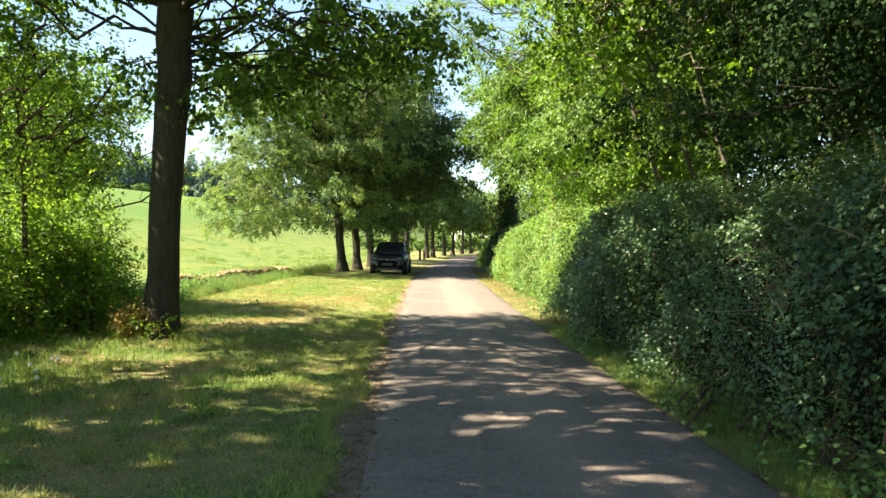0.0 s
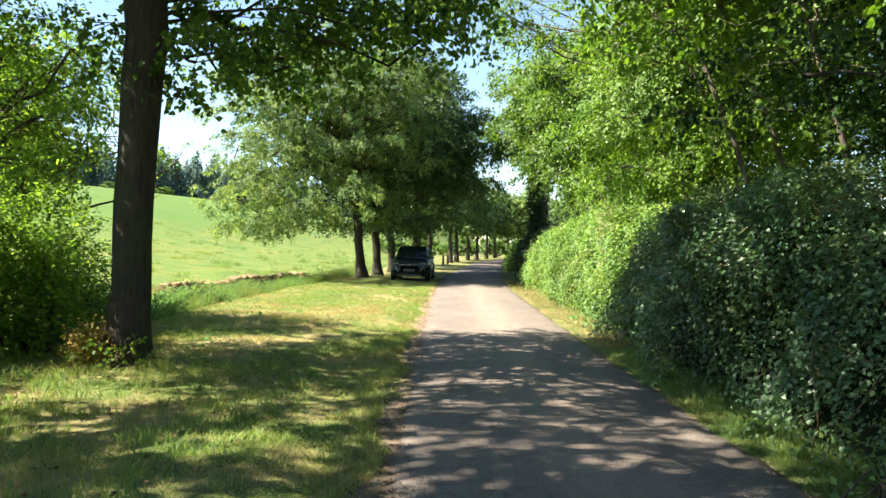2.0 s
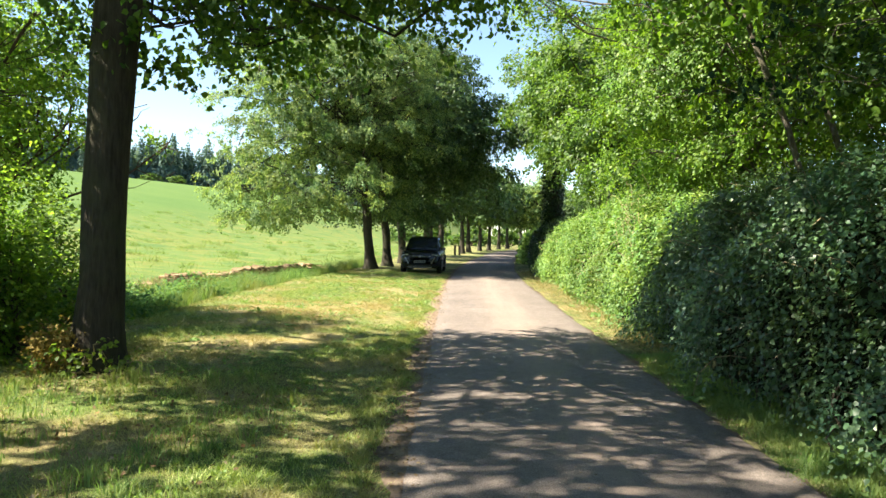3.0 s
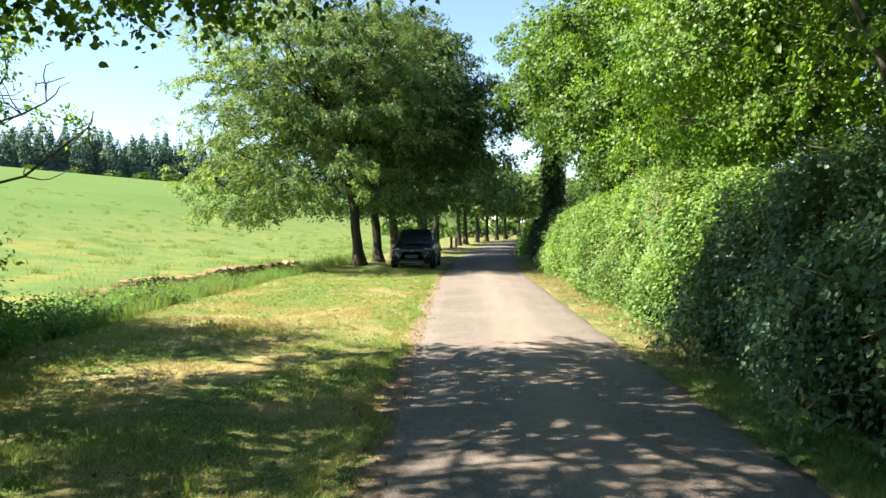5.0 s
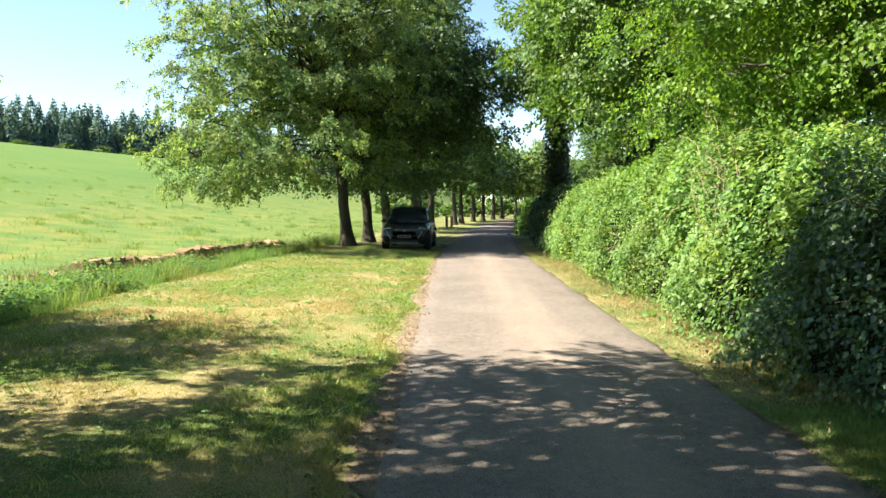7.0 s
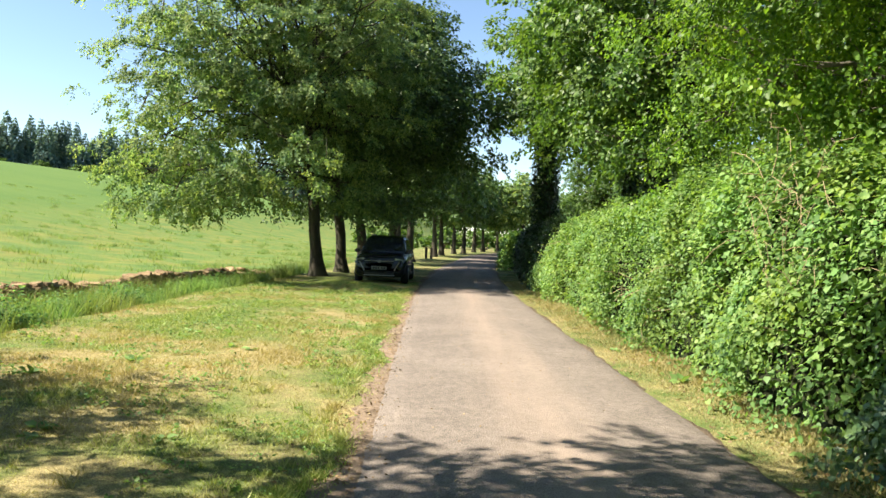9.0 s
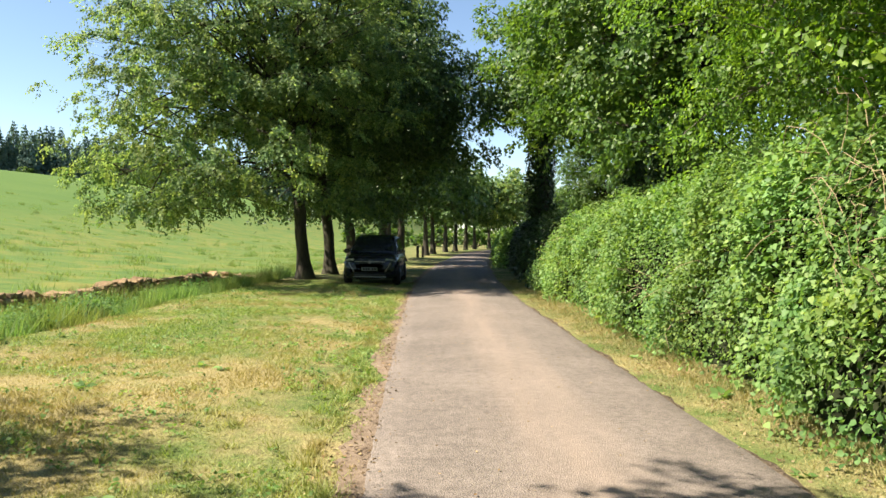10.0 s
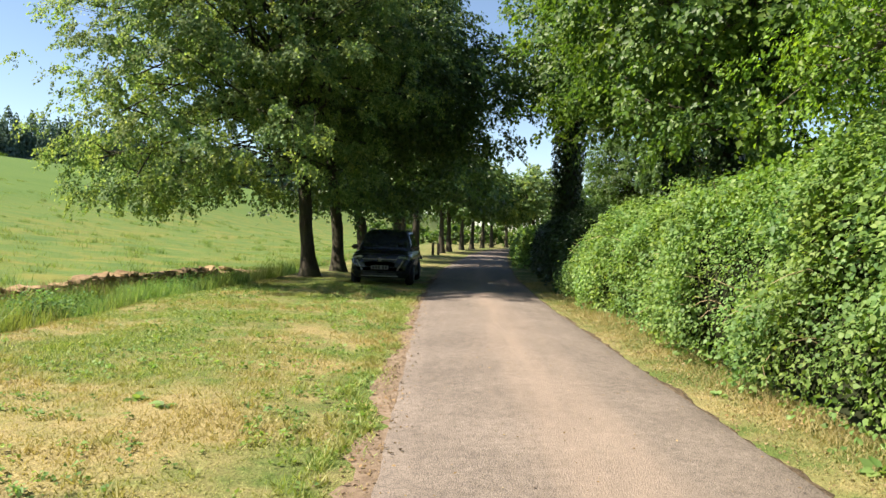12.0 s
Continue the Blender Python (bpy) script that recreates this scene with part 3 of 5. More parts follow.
# trees behind the hedge
ash = tree_meshes(31, 3.6, 0.10, (-0.5, 0.4), (-0.7, 0.3, 5.3), (3.6, 3.8, 4.3), 62, 14, 104, 0.062, 0.55, 1.1, -0.9, 0.3, 0.4, 1.7, LOZENGE, flat=0.17, wild=0.32,
                  extra=[(-4.6, 0.6, 6.3), (-5.3, 1.4, 6.9), (-6.0, 0.4, 7.1), (-4.4, 2.0, 7.2), (-5.4, -0.6, 7.4), (-6.4, 1.6, 7.6), (-3.9, 0.2, 7.9)], extra_r=0.9)
a1 = tree("slender ash tree with bright green leaves behind the hedge", "tree", on_land(5.6, 17.5), ash, LEAF_ASH, BARK_GREY, 0, "ash trees behind the hedge")
for x, y, w in [(5.4, 22.3, 130), (6.6, 13.6, 230)]:
    copy_thing(a1, pose(*on_land(x, y), 0, 0, w))
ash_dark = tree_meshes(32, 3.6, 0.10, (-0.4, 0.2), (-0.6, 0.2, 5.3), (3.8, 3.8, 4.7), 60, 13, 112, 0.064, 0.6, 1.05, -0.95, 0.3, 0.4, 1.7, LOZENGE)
a2 = tree("leafy tree behind the hedge, leaves coloured dark as deep shade", "tree", on_land(5.9, 8.2), ash_dark, LEAF_SHADE_DARK, BARK, 60, "ash trees behind the hedge")
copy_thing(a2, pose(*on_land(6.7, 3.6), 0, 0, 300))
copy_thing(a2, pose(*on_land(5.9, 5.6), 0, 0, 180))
slim = tree_meshes(33, 5.2, 0.060, (-1.7, 0.2), (-1.6, 0.3, 6.6), (2.0, 2.0, 2.0), 18, 9, 40, 0.100, 0.5, 0.8, -0.6, 0.3, 0.4, 1.3, BROAD, BROAD_T, taper=0.55,
                   extra=[(-1.9, -0.4, 4.6), (-0.2, 0.3, 4.4), (-2.3, 0.5, 5.2), (-0.9, 0.9, 3.6)], extra_r=0.7, flat=0.17, wild=0.32)
s1 = tree("leaning pale-stemmed young ash behind the dark hedge", "tree", on_land(4.55, 12.9), slim, LEAF_ASH, BARK_GREY, 0, "ash trees behind the hedge")
copy_thing(s1, pose(*on_land(5.3, 13.2), 0, 0, -14) @ Matrix.Scale(1.05, 4))
copy_thing(s1, pose(*on_land(5.0, 11.2), 0, 0, 25) @ Matrix.Scale(0.94, 4))


def ivy_on(trunk_place, radius, bottom, top, n, seed, parent):
    rng = np.random.default_rng(seed)
    z = rng.uniform(bottom, top, n)
    w = rng.uniform(0, 2 * np.pi, n)
    r = radius * (1 + 0.35 * np.sin(3 * w + 1.3 * z) * rng.random(n)) * rng.uniform(0.8, 1.15, n)
    out = np.stack([np.cos(w), np.sin(w), 0.25 + 0 * w], 1)
    p = np.stack([r * np.cos(w), r * np.sin(w), z], 1)
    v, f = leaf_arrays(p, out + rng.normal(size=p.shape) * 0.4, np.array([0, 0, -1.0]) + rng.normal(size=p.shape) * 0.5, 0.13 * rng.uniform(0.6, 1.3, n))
    return put_mesh("ivy", v, f, LEAF_IVY_AND_SHADE, parent, "dark ivy climbing the trunk")


oak = tree_meshes(41, 6.6, 0.34, (0.1, 0.0), (1.5, -0.4, 8.6), (3.5, 4.4, 4.4), 52, 15, 54, 0.155, 0.6, 1.25, -0.7, 0.3, wild=0.35, extra=[(-1.3, -1.0, 8.0), (-1.9, 0.2, 8.9), (-1.7, -1.6, 9.9), (-2.1, 0.4, 11.0)])
o1 = tree("large oak tree with an ivy-covered trunk beside the lane", "tree", on_land(3.05, 43.7), oak, LEAF_OAK, BARK, 0, "oaks behind the hedge")
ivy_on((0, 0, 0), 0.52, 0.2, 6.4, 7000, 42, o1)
oak2 = tree_meshes(43, 5.0, 0.22, (0.2, 0.0), (0.5, 0.0, 6.8), (4.0, 3.9, 3.8), 50, 16, 66, 0.13, 0.6, 1.2, -0.85, 0.3, extra=[(-1.8 + 0.9 * k, -1.6 - 0.3 * (k % 2), 3.0 + 0.45 * (k % 3)) for k in range(1, 6)], wild=0.35, flat=0.17)
o2 = tree("oak tree with an ivy-covered trunk behind the hedge", "tree", on_land(4.1, 28.6), oak2, LEAF_OAK, BARK, 0, "oaks behind the hedge")
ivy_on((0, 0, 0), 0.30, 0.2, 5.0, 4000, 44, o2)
copy_thing(o2, pose(*on_land(5.3, 36.4), 0, 0, 75) @ Matrix.Scale(1.12, 4))
copy_thing(o2, pose(*on_land(9.3, 62.0), 0, 0, 200) @ Matrix.Scale(0.82, 4))
copy_thing(four, pose(*on_land(12.5, 56), 0, 0, 20))
copy_thing(four, pose(*on_land(14.5, 66), 0, 0, 200))
copy_thing(four, pose(*on_land(9.0, 84), 0, 0, 100) @ Matrix.Scale(0.7, 4))


def hedge(name, label, y0, y1, line, tall, deep, n, size, leaf, seed, lumps=0.22, shape=BROAD, faces=BROAD_T, stems=0, holes=-9.0, tufts=0, shoots=0):
    """A thick hedge: a near-black sheet as its inner shade, and layers of leaves over its face and top."""
    rng = np.random.default_rng(seed)
    ob = thing(name, label, "hedge")

    def surface(y, a, inset):
        bulge = np.array([noise.noise(Vector((seed, yy * 0.55, aa * 1.5))) + 0.6 * noise.noise(Vector((seed + 5, yy * 1.5, aa * 3.2))) for yy, aa in zip(y, a)]) * lumps
        end = np.minimum(1, np.sqrt(np.maximum(0, np.minimum(y - y0, y1 - y)) / 0.9 + 0.02))
        c, s = np.cos(a), np.sin(a)
        x = line(y) + deep - (deep + 0.02 - inset + bulge) * np.sign(c) * np.abs(c) ** 0.75
        z = (tall(y) - inset + bulge) * np.abs(s) ** 0.72 * end
        return np.stack([x, y, np.maximum(z, -0.05) + land(x, y)], 1), np.stack([-c, 0 * c, s * 0.9 + 0.05], 1)

    # Closed near-black sheet behind the leaves, standing in for shade within the hedge.
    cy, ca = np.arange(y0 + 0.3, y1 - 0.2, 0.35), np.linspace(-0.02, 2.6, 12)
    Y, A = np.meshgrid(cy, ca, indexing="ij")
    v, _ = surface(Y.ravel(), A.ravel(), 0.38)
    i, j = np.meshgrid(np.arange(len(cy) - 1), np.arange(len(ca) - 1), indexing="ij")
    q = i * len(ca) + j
    put_mesh("core", v, np.stack([q, q + 1, q + len(ca) + 1, q + len(ca)], -1).reshape(-1, 4), HEDGE_SHADE, ob, "near-black sheet in place of the hedge's inner shade")
    y = rng.uniform(y0, y1, n)
    a = np.where(rng.random(n) < 0.82, rng.uniform(0.0, 1.55, n), rng.uniform(1.5, 2.5, n))
    gap = np.array([noise.noise(Vector((seed + 9, yy * 1.3, aa * 2.6))) + 0.5 * noise.noise(Vector((seed + 3, yy * 4.1, aa * 6.0))) for yy, aa in zip(y, a)])
    kept = gap + 0.16 * rng.normal(size=n) > holes
    y, a = y[kept], a[kept]
    n = len(y)
    p, nrm = surface(y, a, -0.10 + 0.46 * rng.random(n) ** 1.6)
    k = rng.normal(size=p.shape)
    patch = np.clip([1 + 0.9 * noise.noise(Vector((seed + 2, yy * 0.6, aa * 1.2))) for yy, aa in zip(y, a)], 0.55, 1.15)
    v, f = leaf_arrays(p + 0.03 * k, nrm * 0.8 + np.array([0, 0, 0.45]) + rng.normal(size=p.shape) * 0.55, nrm * 0.4 + np.array([0, 0, -0.45]) + rng.normal(size=p.shape) * 1.0, size * rng.uniform(0.55, 1.3, n) * patch, shape, faces)
    if tufts:
        y = rng.uniform(y0 + 0.2, y1 - 0.2, tufts)
        q, out = surface(y, rng.uniform(0.05, 1.75, tufts), np.full(tufts, 0.05))
        out = unit(out + rng.normal(size=q.shape) * 0.35)
        v, f = joined([(v, f), leaf_arrays(*sprays(rng, q, out, 20, 0.42, size * 0.85, 0.3, 0.5, 0.45, 4), shape, faces)])
    if shoots:
        y = rng.uniform(y0 + 0.3, y1 - 0.3, shoots)
        q, out = surface(y, rng.uniform(0.9, 1.75, shoots), np.full(shoots, 0.06))
        out = unit(np.array([-0.25, 0.0, 1.0]) + rng.normal(size=q.shape) * 0.35)
        v, f = joined([(v, f), leaf_arrays(*sprays(rng, q, out, 18, 0.55, size, 0.35, 0.5, 0.45, 2), shape, faces)])
    put_mesh("leaves", v, f, leaf, ob)
    if stems:
        y = rng.uniform(y0, y1, stems)
        a = rng.uniform(0.1, 1.6, stems)
        p, nrm = surface(y, a, np.full(stems, 0.15))
        q = p + unit(nrm * 0.5 + rng.normal(size=p.shape) * 0.6) * rng.uniform(0.25, 0.6, (stems, 1))
        put_mesh("brushwood", *joined([tube_arrays(bent(rng, s - 0.2 * w, e, 5, 0.1, 0.4), np.linspace(0.007, 0.003, 5), 3) for s, e, w in zip(p, q, nrm)]), DRY_TWIG, ob, "dry pale stems")["kind"] = "stuff"
    return ob


# Near stretch, up to y 15.6, with darker leaf tones than the next.
hedge("hedge", "thick hedge with darker leaves along the near stretch", 2.0, 15.6, hedge_line, lambda y: 2.35 + 0 * y, 1.7, 98000, 0.048, LEAF_DARK_HEDGE, 54, 0.52, HEART, BROAD_T, 260, -0.26, 700, 160)
hedge("hedge", "thick bramble and ivy hedge with broad green leaves", 14.9, 33.6, hedge_line,
      lambda y: np.interp(y, [-10, 10, 16, 22, 28, 32, 34], [2.4, 2.3, 2.4, 2.45, 2.25, 1.95, 1.8]), 1.7, 98000, 0.059, LEAF_HEDGE, 51, 0.50, HEART, BROAD_T, 230, -0.55, 900, 260)
# The dark ivy leaf colour here paints the shade under the oak.
hedge("hedge", "clipped hedge by the oak, leaves coloured dark for its shade", 33.8, 47.5, lambda y: np.interp(y, [33, 40, 48], [1.75, 1.95, 2.1]),
      lambda y: np.interp(y, [33, 37, 48], [1.9, 2.3, 2.3]), 1.3, 20000, 0.12, LEAF_IVY_AND_SHADE, 52, 0.2, DIAMOND, DIAMOND_T)
hedge("hedge", "sunlit rounded hedge further along the lane", 48.5, 86.0, lambda y: road_right(y) + 0.45, lambda y: 1.9 + 0 * y, 1.3, 20000, 0.19, LEAF_HEDGE, 53, 0.2, DIAMOND, DIAMOND_T)


# a tangle of last year's bramble stems on the hedge
rng = np.random.default_rng(56)
tangle = thing("bramble_tangle", "tangle of dry pale bramble stems on the hedge", "brambles", (2.36, 17.2, 0.0))
for k in range(3):
    stems = []
    for j in range(14):
        a = rng.normal(size=3) * np.array([0.08, 0.40, 0.30]) + np.array([0.10, 0.0, 1.66])
        b = a + unit(rng.normal(size=3) * np.array([0.35, 1.0, 0.8])) * rng.uniform(0.35, 0.8)
        stems.append(tube_arrays(bent(rng, a, b, 6, 0.18, 0.5), np.linspace(0.0035, 0.002, 6), 4))
    put_mesh("stem", *joined(stems), DRY_TWIG, tangle)["kind"] = "stuff"


# bare woody stems of the dark hedge, at its foot
rng = np.random.default_rng(57)
for k in range(30):
    y = 3.2 + 8.5 * rng.random() ** 1.3
    x = float(hedge_line(y)) + rng.uniform(0.0, 0.25)
    tip = np.array([rng.normal() * 0.10, rng.normal() * 0.16, rng.uniform(0.5, 1.1)])
    shoot = thing("bare_sapling", "thin bare woody stem of the hedge at its foot", "sapling", on_land(x, y), group="saplings under the hedge")
    put_mesh("stem", *tube_arrays(bent(rng, np.array([0.0, 0.0, -0.05]), tip, 7, 0.0, 0.5), np.linspace(0.011, 0.005, 7), 5), TWIG, shoot)
    fork = bent(rng, 0.45 * tip, 0.45 * tip + np.array([rng.normal() * 0.15, rng.normal() * 0.22, 0.30]), 5, 0.0, 0.4)
    put_mesh("twig", *tube_arrays(fork, np.linspace(0.006, 0.003, 5), 4), TWIG, shoot)


def shrub(label, place, radii, n_clusters, per, size, leaf, seed, turn=0.0, name="shrub", lift=0.35, stems=14):
    """A bush: many stems from the ground and leafy sprays."""
    rng = np.random.default_rng(seed)
    r = np.asarray(radii)
    d = unit(rng.normal(size=(n_clusters, 3)))
    d[:, 2] = np.abs(d[:, 2]) * 1.0 - 0.25
    wob = np.array([1 + 0.5 * noise.noise(Vector((seed + 1.7 * v[0], 1.7 * v[1], 1.7 * v[2]))) for v in d])
    c = d * r * (wob * rng.uniform(0.5, 1.0, n_clusters))[:, None]
    c[:, 2] = np.maximum(c[:, 2] + r[2] * lift, 0.08)
    ob = thing(name, label, "shrub", place, turn)
    put_mesh("brushwood", *joined([tube_arrays(bent(rng, (rng.normal() * 0.25, rng.normal() * 0.25, -0.1), c[k], 6, 0.08, 0.4), np.linspace(0.03, 0.006, 6), 4) for k in range(min(stems * 3, n_clusters))]), TWIG, ob)["kind"] = "stuff"
    put_mesh("leaves", *leaf_arrays(*sprays(rng, c, unit(c), per, 0.5, size, 0.2)), leaf, ob)
    return ob


# The last three stand out of view, added to keep sky light off the verge.
for k, (x, y, rx, ry, rz, n) in enumerate([(-7.6, 9.6, 1.2, 1.2, 1.6, 160), (-7.4, 11.4, 1.5, 1.7, 2.5, 240), (-7.7, 13.6, 1.1, 1.2, 1.3, 110), (-8.8, 15.6, 1.0, 1.1, 1.4, 100), (-6.4, 12.4, 0.8, 0.9, 1.5, 80), (-7.0, 12.6, 1.2, 1.5, 2.7, 230), (-6.9, 14.3, 1.0, 1.1, 2.1, 120), (-7.3, 10.2, 1.3, 1.3, 2.5, 190), (-7.0, 8.4, 1.2, 1.3, 2.3, 130), (-7.6, 6.4, 1.3, 1.4, 2.5, 110), (-8.0, 4.2, 1.3, 1.4, 2.6, 110)]):
    shrub("dense hawthorn thicket at the edge of the verge", on_land(x, y), (rx, ry, rz), n + 20, 48, 0.08, LEAF_HAWTHORN, 60 + k, stems=10)
for k, (y, r, h) in enumerate([(2.9, 0.30, 0.34), (3.5, 0.26, 0.45), (4.1, 0.34, 0.30), (4.8, 0.28, 0.40), (5.7, 0.30, 0.28), (6.8, 0.30, 0.35)]):
    shrub("low bramble clump at the foot of the dark hedge", on_land(float(hedge_line(y)) - 0.12 * (k % 2), y), (r, r * 1.3, h), 22, 14, 0.055, LEAF_HEDGE, 160 + k, stems=4)
sap = tree_meshes(71, 3.4, 0.05, (0.2, -0.2), (0.2, 0, 4.0), (1.5, 1.5, 2.2), 16, 9, 38, 0.07, 0.6, 0.75, -0.9, 0.2, 0.4)
sapling = tree("slender young tree with thin leaves above the thicket", "sapling", on_land(-7.1, 11.0), sap, LEAF_HAWTHORN, TWIG, 0, "saplings in the thicket", "sapling")
copy_thing(sapling, pose(*on_land(-9.0, 15.4), 0, 0, 120))
copy_thing(sapling, pose(*on_land(-6.6, 11.6), 0, 0, 310))
copy_thing(sapling, pose(*on_land(-9.3, 16.0), 0, 0, 20))
thorn = tree_meshes(72, 2.6, 0.09, (0.1, 0.1), (0.1, 0, 4.6), (1.55, 1.55, 2.2), 20, 9, 84, 0.075, 0.5, 0.7, -0.8, 0.2, 0.4)
thorn_tree = tree("hawthorn tree with small leaves above the thicket", "tree", on_land(-8.3, 15.3), thorn, LEAF_HAWTHORN, TWIG, 0, "hawthorns in the thicket")
copy_thing(thorn_tree, pose(*on_land(-11.0, 16.8), 0, 0, 190))


# ---- grass ----
def blades(name, label, x, y, height, width, material, seed, bend=0.5, parts=1, z=None):
    """Grass blades as thin bent triangles."""
    rng = np.random.default_rng(seed)
    n = len(x)
    base = np.stack([x, y, (land(x, y) if z is None else z) - 0.01], 1)
    w = rng.uniform(0, 2 * np.pi, n)
    side = np.stack([np.cos(w), np.sin(w), 0 * w], 1) * (width * rng.uniform(0.6, 1.3, n))[:, None]
    h = height * rng.uniform(0.5, 1.25, n)
    lean = rng.normal(size=(n, 2)) * bend * h[:, None]
    tip = base + np.stack([lean[:, 0], lean[:, 1], h], 1)
    if parts == 1:
        v = np.stack([base - side, base + side, tip], 1)
        f = np.arange(3)[None] + 3 * np.arange(n)[:, None]
    else:
        mid = base + np.stack([lean[:, 0] * 0.3, lean[:, 1] * 0.3, h * 0.62], 1)
        v = np.stack([base - side, base + side, mid - side * 0.7, mid + side * 0.7, tip], 1)
        f = (np.array([(0, 1, 3), (0, 3, 2), (2, 3, 4)])[None] + 5 * np.arange(n)[:, None, None]).reshape(-1, 3)
    ob = put_mesh(name, v.reshape(-1, 3), f, material)
    return tagged(ob, label, "grass", kind="stuff")


rng = np.random.default_rng(80)
n = 440000
y = 2.5 + 34 * rng.random(n) ** 1.3
x = rng.uniform(-7.0, -0.6, n)
x = np.maximum(x, crest(y) - 0.5)
keep = x < road_left(y) - 0.05 - 0.30 * rng.random(n) ** 2
for wx, wy, wr in WORN[:3]:
    keep &= (np.hypot((x - wx) * 0.6, y - wy) > 0.5 * wr) | (rng.random(n) < 0.35)
x, y = x[keep], y[keep]
tuft = np.array([noise.noise(Vector((a * 0.9, b * 0.9, 4.0))) for a, b in zip(x, y)])
blades("grass", "short mown grass on the verge, green with dry straw", x, y, 0.034 * (1 + 0.7 * np.clip(tuft * 2, -0.6, 1.2)), 0.0030 + 0.00020 * y, BLADE, 81, 0.7)
k = 2600
ty = 2.6 + 30 * rng.random(k) ** 1.7
tx = np.where(rng.random(k) < 0.55, rng.uniform(-6.6, -1.0, k), road_left(ty) - 0.1 - 0.5 * rng.random(k) ** 2)
tx = np.minimum(np.maximum(tx, crest(ty)), road_left(ty) - 0.30 + 0.16 * np.sin(2.3 * ty) * np.sin(0.7 * ty))
x = np.repeat(tx, 22) + rng.normal(size=22 * k) * 0.035
y = np.repeat(ty, 22) + rng.normal(size=22 * k) * 0.035
blades("grass", "longer tufts of grass scattered over the verge", x, y, np.repeat(rng.uniform(0.03, 0.095, k), 22), 0.0032 + 0.00018 * y, BLADE, 86, 0.6)
n = 52000
y = 12.5 + 26 * rng.random(n)
x = road_right(y) + 0.04 + (hedge_line(y) + 0.25 - road_right(y)) * rng.random(n) ** 0.8
blades("grass", "narrow strip of dry grass below the hedge", x, y, 0.025 + 0.06 * np.clip((x - road_right(y)) / 0.8, 0, 1) ** 2, 0.0032 + 0.00020 * y, BLADE_DRY, 82, 0.6)
n = 64000
y = 2.5 + 11.5 * rng.random(n) ** 1.3
x = road_right(y) + 0.02 + 0.10 * np.sin(3.1 * y) * np.sin(1.3 * y) + (hedge_line(y) + 0.25 - road_right(y)) * rng.random(n) ** 0.9
blades("grass", "strip of green grass at the foot of the dark hedge", x, y, 0.030 + 0.075 * np.clip((x - road_right(y)) / 0.7, 0, 1), 0.0034 + 0.00020 * y, BLADE_TALL, 88, 0.6)
k = 420
ty = 2.6 + 8.5 * rng.random(k) ** 1.4
tx = road_right(ty) + 0.10 + (hedge_line(ty) + 0.15 - road_right(ty)) * rng.random(k) ** 0.8
x = np.repeat(tx, 20) + rng.normal(size=20 * k) * 0.045
y = np.repeat(ty, 20) + rng.normal(size=20 * k) * 0.06
blades("tall_grass", "longer grass tufts at the foot of the dark hedge", x, y, np.repeat(0.07 + 0.15 * rng.random(k) ** 2, 20), 0.0042, BLADE_TALL, 90, 0.5, 2)
k = 620
ty = 3.0 + 8.5 * rng.random(k)
tx = -1.7 - 4.6 * rng.random(k) ** 0.9
x = np.repeat(tx, 24) + rng.normal(size=24 * k) * 0.06
y = np.repeat(ty, 24) + rng.normal(size=24 * k) * 0.06
blades("tall_grass", "long pale grass tufts standing on the shaded verge", x, y, np.repeat(0.05 + 0.14 * rng.random(k) ** 2, 24), 0.0042, BLADE_TALL, 89, 0.45, 2)
n = 62000
y = 11 + 34 * rng.random(n) ** 0.9
x = crest(y) - 0.15 - 3.2 * rng.random(n)
clump = np.array([noise.noise(Vector((a * 0.8, b * 0.8, 9.0))) for a, b in zip(x, y)])
blades("tall_grass", "tall uncut grass and weeds in the ditch", x, y, (0.44 - 0.28 * step(1.3, 2.4, crest(y) - x)) * (1 + 0.8 * clump), 0.005 + 0.00010 * y, BLADE_TALL, 83, 0.30)
n = 34000
u = rng.random(n) ** 2
x = -9.6 - 60 * u
y = 12 + 75 * rng.random(n)
clump = np.array([noise.noise(Vector((a * 0.35, b * 0.35, 2.0))) for a, b in zip(x, y)])
keep = clump + 0.25 * rng.normal(size=n) > -0.05
blades("meadow_grass", "tufts of rough meadow grass beyond the wall", x[keep], y[keep], 0.11 * (1 + clump[keep]), 0.012, BLADE_TALL, 84, 0.4)
k = 520
tx, ty = -10.5 - 60 * rng.random(k) ** 1.5, 14 + 90 * rng.random(k)
x = np.repeat(tx, 60) + rng.normal(size=60 * k) * np.repeat(rng.uniform(0.12, 0.38, k), 60)
y = np.repeat(ty, 60) + rng.normal(size=60 * k) * np.repeat(rng.uniform(0.12, 0.45, k), 60)
blades("rush_tufts", "dark tufts of rushes scattered over the meadow", x, y, np.repeat(rng.uniform(0.12, 0.40, k), 60), 0.012, BLADE_TALL, 85, 0.35)
k = 900
x, y = -4.7 + rng.normal(size=k) * 0.45, 7.6 + rng.normal(size=k) * 0.5
blades("tall_grass", "patch of long seeding grass on the shaded verge", x, y, 0.24, 0.004, BLADE_TALL, 87, 0.35)


